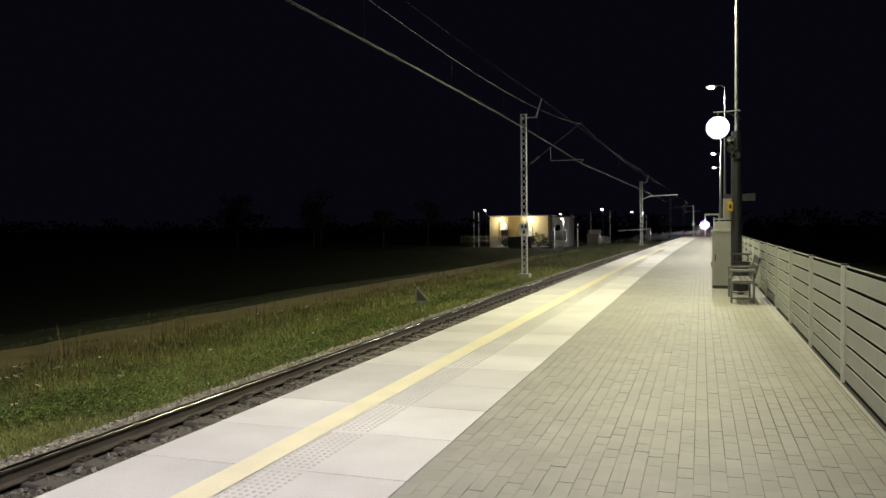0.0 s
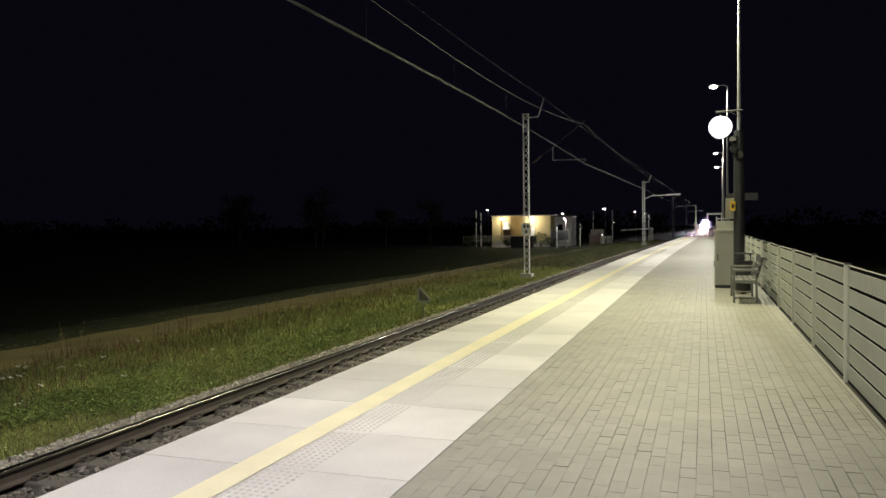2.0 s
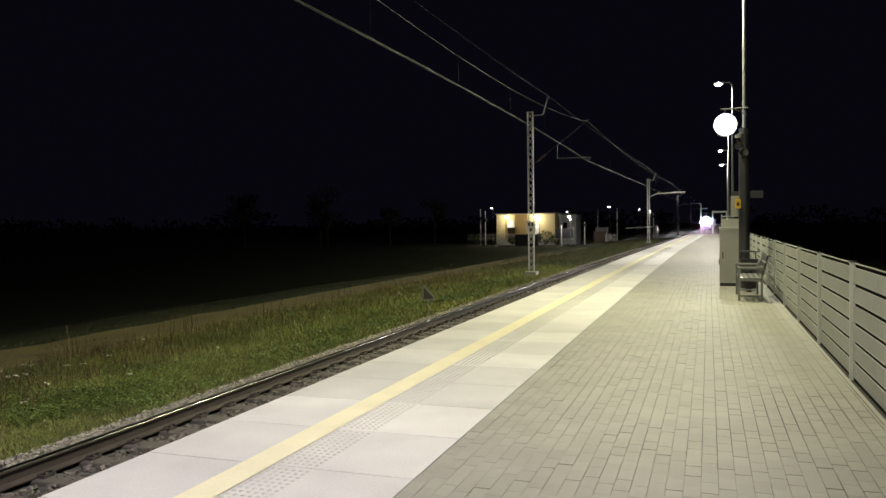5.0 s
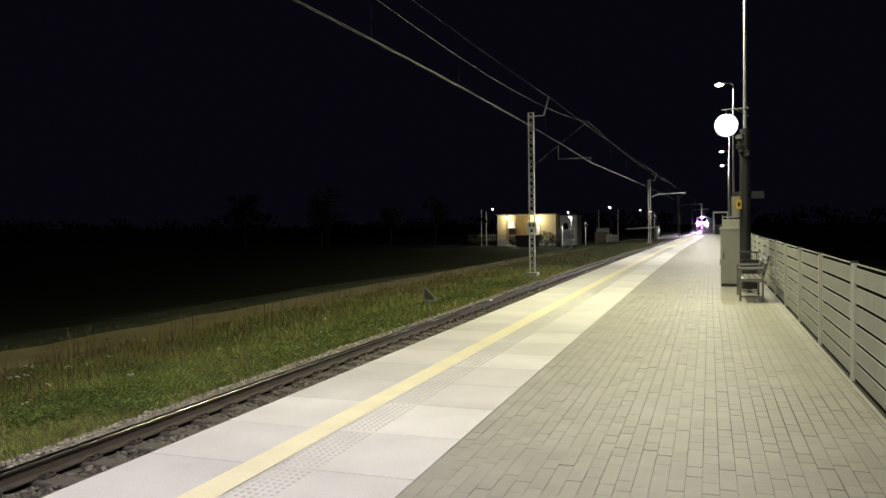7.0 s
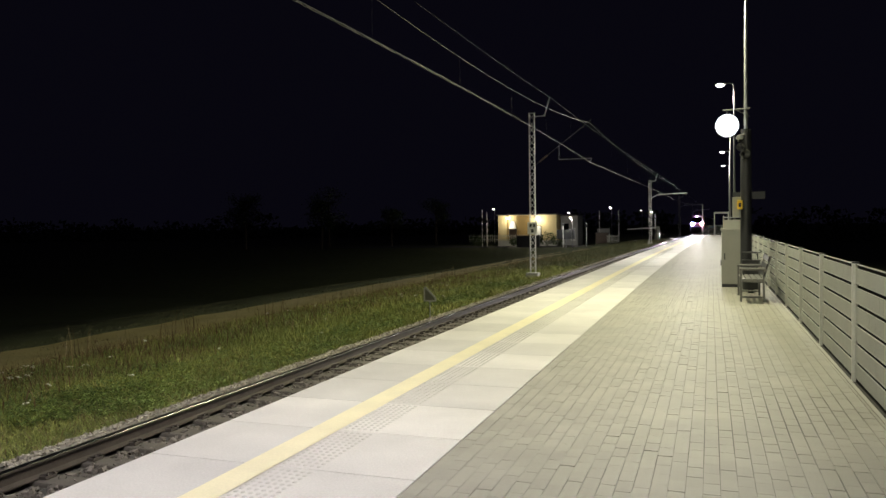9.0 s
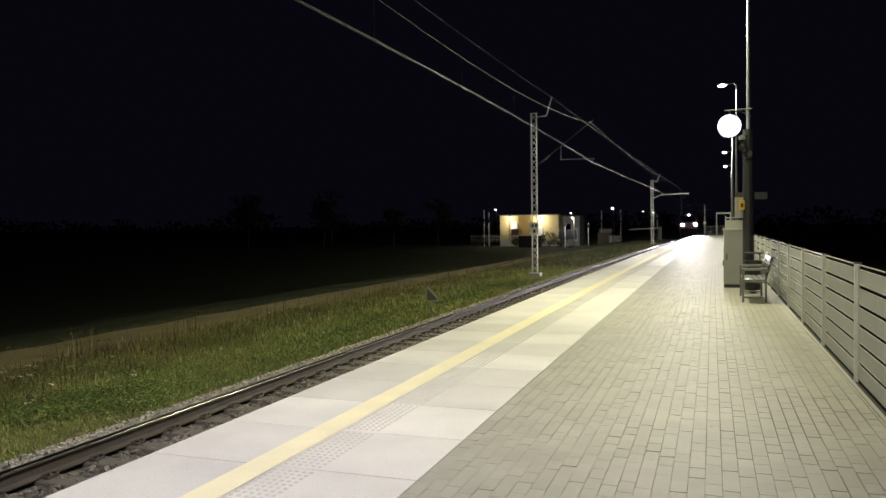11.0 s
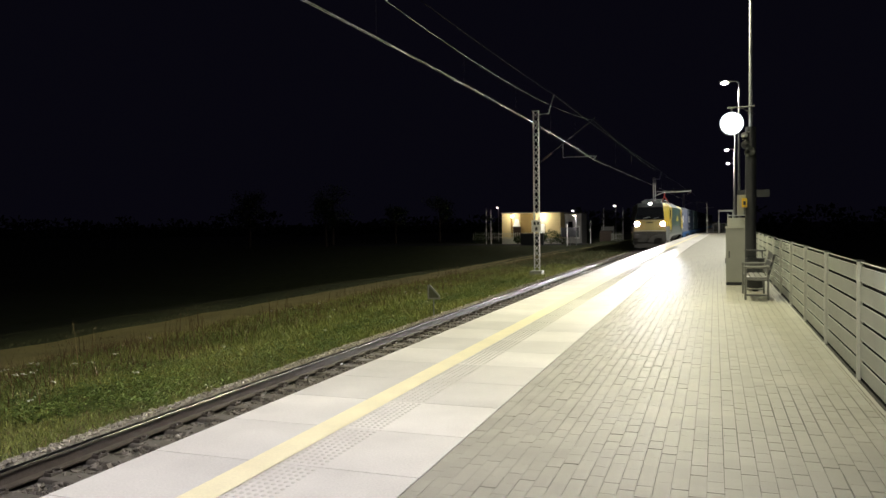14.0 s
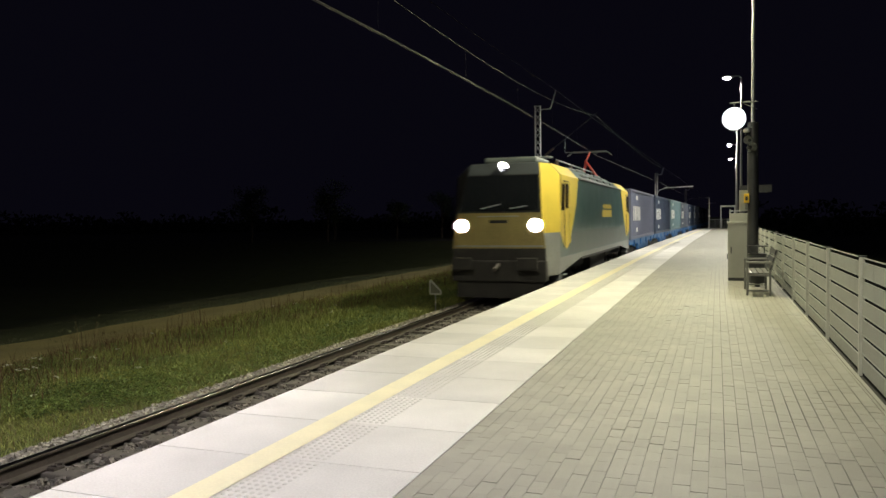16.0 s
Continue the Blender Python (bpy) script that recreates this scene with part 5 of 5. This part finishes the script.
def leafy_weeds(n, xr, yr, seed):
    """Low broad-leaved weeds: rosettes of tilted pointed leaves."""
    r = np.random.RandomState(seed)
    verts, faces = [], []
    for _ in range(n):
        x, y = xr[0] + (xr[1] - xr[0]) * r.rand(), yr[0] + (yr[1] - yr[0]) * r.rand() ** 1.2
        z = lie(x, y)
        if noise.noise((x * 0.55, y * 0.35, 11.0)) < -0.38 + 0.25 * abs(x + 9.5) / 2.4:
            continue
        hgt = 0.05 + 0.26 * r.rand() ** 2 * (0.6 + 0.4 * math.sin(x * 2.1 + 1.3 * math.sin(y * 0.7)))
        for k in range(9):
            a, l, w = r.rand() * math.tau, 0.03 + 0.05 * r.rand(), 0.009 + 0.011 * r.rand()
            d, e = Vector((math.cos(a), math.sin(a), 0.25 + 0.5 * r.rand())), Vector((-math.sin(a), math.cos(a), 0))
            b = Vector((x + bend(y) + r.randn() * 0.04, y + r.randn() * 0.04, z + hgt * r.rand()))
            n0 = len(verts)
            verts += [b, b + d * l * 0.5 + e * w, b + d * l + Vector((0, 0, -0.02)), b + d * l * 0.5 - e * w]
            faces.append((n0, n0 + 1, n0 + 2, n0 + 3))
    ob = mesh_object("leafy_weeds", verts, faces, M["broad"])
    tagged(ob, "low broad-leaved green weeds among the grass", "weeds", kind="stuff")


leafy_weeds(15000, (-12.3, -7.2), (4, 32), 31)
leafy_weeds(2600, (-12.6, -7.4), (28, 60), 33)


def stones(name, n, xr, yr, z, size, seed, label, material="stone"):
    """Angular crushed stones in one mesh."""
    r = np.random.RandomState(seed)
    cube = np.array([[x, y, q] for q in (-1, 1) for y in (-1, 1) for x in (-1, 1)], float)
    x = xr[0] + (xr[1] - xr[0]) * r.rand(n)
    y = yr[0] + (yr[1] - yr[0]) * r.rand(n)
    s = size * (0.5 + 0.9 * r.rand(n))
    a = r.rand(n) * math.tau
    v = cube[None] * (0.55 + 0.6 * r.rand(n, 8, 1)) * s[:, None, None]
    tilt = r.randn(n) * 0.5
    vy, vz = v[..., 1] * np.cos(tilt)[:, None] - v[..., 2] * np.sin(tilt)[:, None], v[..., 1] * np.sin(tilt)[:, None] + v[..., 2] * np.cos(tilt)[:, None]
    vx = v[..., 0]
    wx, wy = vx * np.cos(a)[:, None] - vy * np.sin(a)[:, None], vx * np.sin(a)[:, None] + vy * np.cos(a)[:, None]
    out = np.stack([wx + (x + bends(y))[:, None], wy + y[:, None], vz + (z(x) + r.rand(n) * size * 0.5)[:, None]], 2)
    base = np.arange(n)[:, None] * 8
    fs = []
    for q in ((0, 2, 3, 1), (4, 5, 7, 6), (0, 1, 5, 4), (2, 6, 7, 3), (0, 4, 6, 2), (1, 3, 7, 5)):
        fs += (base + np.array([q])).tolist()
    me = bpy.data.meshes.new(name)
    me.from_pydata(out.reshape(-1, 3).tolist(), [], fs)
    me.materials.append(M[material])
    return tagged(new(name, me), label, "ballast stones", kind="stuff")


bedz = lambda x: np.where(x < -6.9, -0.83 - 0.25 * (-6.9 - x), -0.835)
stones("ballast_stones", 15000, (-7.1, -6.22), (-8.0, 26), bedz, 0.023, 11, "loose pale crushed ballast stones along the rail")
stones("ballast_stones", 17000, (-6.0, -3.95), (-8.0, 26), lambda x: bedz(x) + 0.018, 0.024, 12, "dark oily crushed ballast stones between the rails", "grime")
stones("ballast_stones", 9000, (-7.3, -3.95), (26, 75), bedz, 0.036, 13, "loose grey crushed ballast stones between the rails")

# ---------------------------------------------------------------- paving, piece by piece
kerb = sweep("kerb", [(FENCE - 0.085, -0.05), (FENCE - 0.085, 0.012), (FENCE - 0.05, 0.012), (FENCE - 0.05, -0.05)], py, M["pavers"], platform, "narrow concrete edging")


def slab_mesh():
    bm = boxes((EDGE, INNER - 0.004, 0.003, SLAB - 0.003, -0.12, 0.0), bevel=0.006)
    me = bpy.data.meshes.new("slab")
    bm.to_mesh(me)
    bm.free()
    me.materials.append(M["slab"])
    return me


def stud_mesh(kind):
    """Raised studs, or raised bars, over the warning strip of one slab."""
    bm = bmesh.new()
    if kind == "studs":
        for i in range(6):
            for j in range(14):
                x, y = -2.725 + i * 0.052, 0.06 + j * 0.063
                tube(bm, (x, y, -0.001), (x, y, 0.006), 0.017, 0.011, seg=8)
    else:
        for i in range(6):
            x = -2.725 + i * 0.052
            box(bm, x - 0.013, x + 0.013, 0.03, SLAB - 0.03, -0.001, 0.006)
    me = bpy.data.meshes.new("tactile_studs")
    bm.to_mesh(me)
    bm.free()
    me.materials.append(M["stud"])
    return me


slab_data, studs_data, bars_data = slab_mesh(), stud_mesh("studs"), stud_mesh("bars")
ORIGIN = 4.434
first_slab = math.floor((FIRST + 12 - ORIGIN) / SLAB)
for i in range(first_slab, math.floor((LAST - ORIGIN) / SLAB)):
    y = ORIGIN + i * SLAB
    s = new("slab", slab_data)
    s.parent = platform
    s.location = (bend(y), y, 0.0025 * math.sin(i * 12.9898))
    s.rotation_euler = (0, 0, -math.atan((bend(y + 0.9) - bend(y)) / 0.9))
    if -3 < y < 50:
        t = new("tactile_strip", bars_data if 7 <= i % 16 <= 11 else studs_data)
        t.parent = s
line = sheet("yellow_line", [-2.985, -2.755], span(-12, LAST - 0.5, SLAB), lambda x, y: 0.0065, M["yellow"], platform)
tagged(line, "yellow painted safety line")

PAVER_W, PAVER_L = 0.1, 0.2
x0p = INNER + 0.004
columns = 31


def open_joint(x, y):
    """How far the sand has washed out of the joints, 0 to 1: most towards the fence."""
    side = min(1.0, max(0.0, (x + 0.20) / 0.8)) * min(1.0, max(0.0, (11.0 - y) / 4.0))
    return min(1.0, max(0.0, 0.25 + 0.75 * side + 0.7 * noise.noise((x * 0.9, y * 0.6, 7.0)) - 0.12))


def paver_corners(x, y, w, l, dz, tx, ty):
    worn = open_joint(x, y)
    g = 0.0003 + 0.0060 * worn ** 2 * abs(math.sin(x * 91.7 + y * 57.3)) ** 2 + 0.0018 * abs(math.sin(x * 51.7 + y * 83.3)) ** 14
    q = 0.0010 + 0.0032 * worn ** 2 + 0.0008 * abs(math.sin(x * 37.0))
    out = []
    for yy in (y + g, y + l - g):
        for xx in (x + q, x + w - q):
            out.append((xx, yy, dz + tx * (xx - x) + ty * (yy - y)))
    return out


r = random.Random(21)
paver_meshes = []
for gap in (0.0008, 0.0015, 0.0036):
    bm = boxes((gap, PAVER_W - gap, gap * 0.6, PAVER_L - gap * 0.6, -0.05, 0.0), bevel=0.0010)
    pm = bpy.data.meshes.new("paver")
    bm.to_mesh(pm)
    bm.free()
    pm.materials.append(M["paver"])
    paver_meshes.append(pm)
verts, faces = [], []
for c in range(columns):
    x = x0p + c * PAVER_W
    half = (c % 2) * PAVER_L / 2
    wide = min(PAVER_W, FENCE - 0.085 - x)
    for k in range(round((LAST + 7) / PAVER_L)):
        loose = 0.007 if c > 17 and 40 < k < 76 else 0.0015
        y = -6.0 + half + k * PAVER_L + r.uniform(-loose, loose)
        if y > LAST - 0.4:
            break
        dz, tx, ty = r.gauss(0, 0.0005), r.gauss(0, 0.004), r.gauss(0, 0.003)
        if 3.4 < y < 5.4 and c < 29:
            ob = new("paver", paver_meshes[min(2, int(open_joint(x, y) * 3))])
            ob.parent = platform
            ob.location, ob.rotation_euler = (x, y, dz), (ty, -tx, r.gauss(0, 0.003))
            continue
        n = len(verts)
        b = bend(y)
        top = paver_corners(x + b, y, wide, PAVER_L, dz, tx, ty)
        verts += top + [(p[0], p[1], -0.03) for p in top]
        faces += [(n, n + 1, n + 3, n + 2), (n, n + 4, n + 5, n + 1), (n + 1, n + 5, n + 7, n + 3), (n + 3, n + 7, n + 6, n + 2), (n + 2, n + 6, n + 4, n)]
rest = mesh_object("pavers", verts, faces, M["pavers"], platform)
tagged(rest, "grey-beige concrete block pavers", kind="stuff")
back = sheet("pavers_behind", [x0p, FENCE - 0.085], [FIRST, -8, -6.0], lambda x, y: -0.001, M["pavers"], platform)


# ---------------------------------------------------------------- what moves
def place(d, z=0.0):
    """Pose on the line at distance d."""
    s = (bend(d + 6) - bend(d - 6)) / 12
    return pose(TRACK + bend(d), d, z, 0, 0, -math.degrees(math.atan(s)))


def motions():
    ts = [i * 0.5 for i in range(33)]
    run = lambda t: 19.4 + SPEED * (16 - t)
    walk(loco, [(t, place(run(t))) for t in ts])
    for i, (b, w) in enumerate(zip(boxes_on, wagons)):
        off = LENGTH + 1.65 + CONTAINER / 2 + 13.4 * i
        walk(w, [(t, place(run(t) + off)) for t in ts])
        walk(b, [(t, place(run(t) + off, 0.475)) for t in ts])


motions()
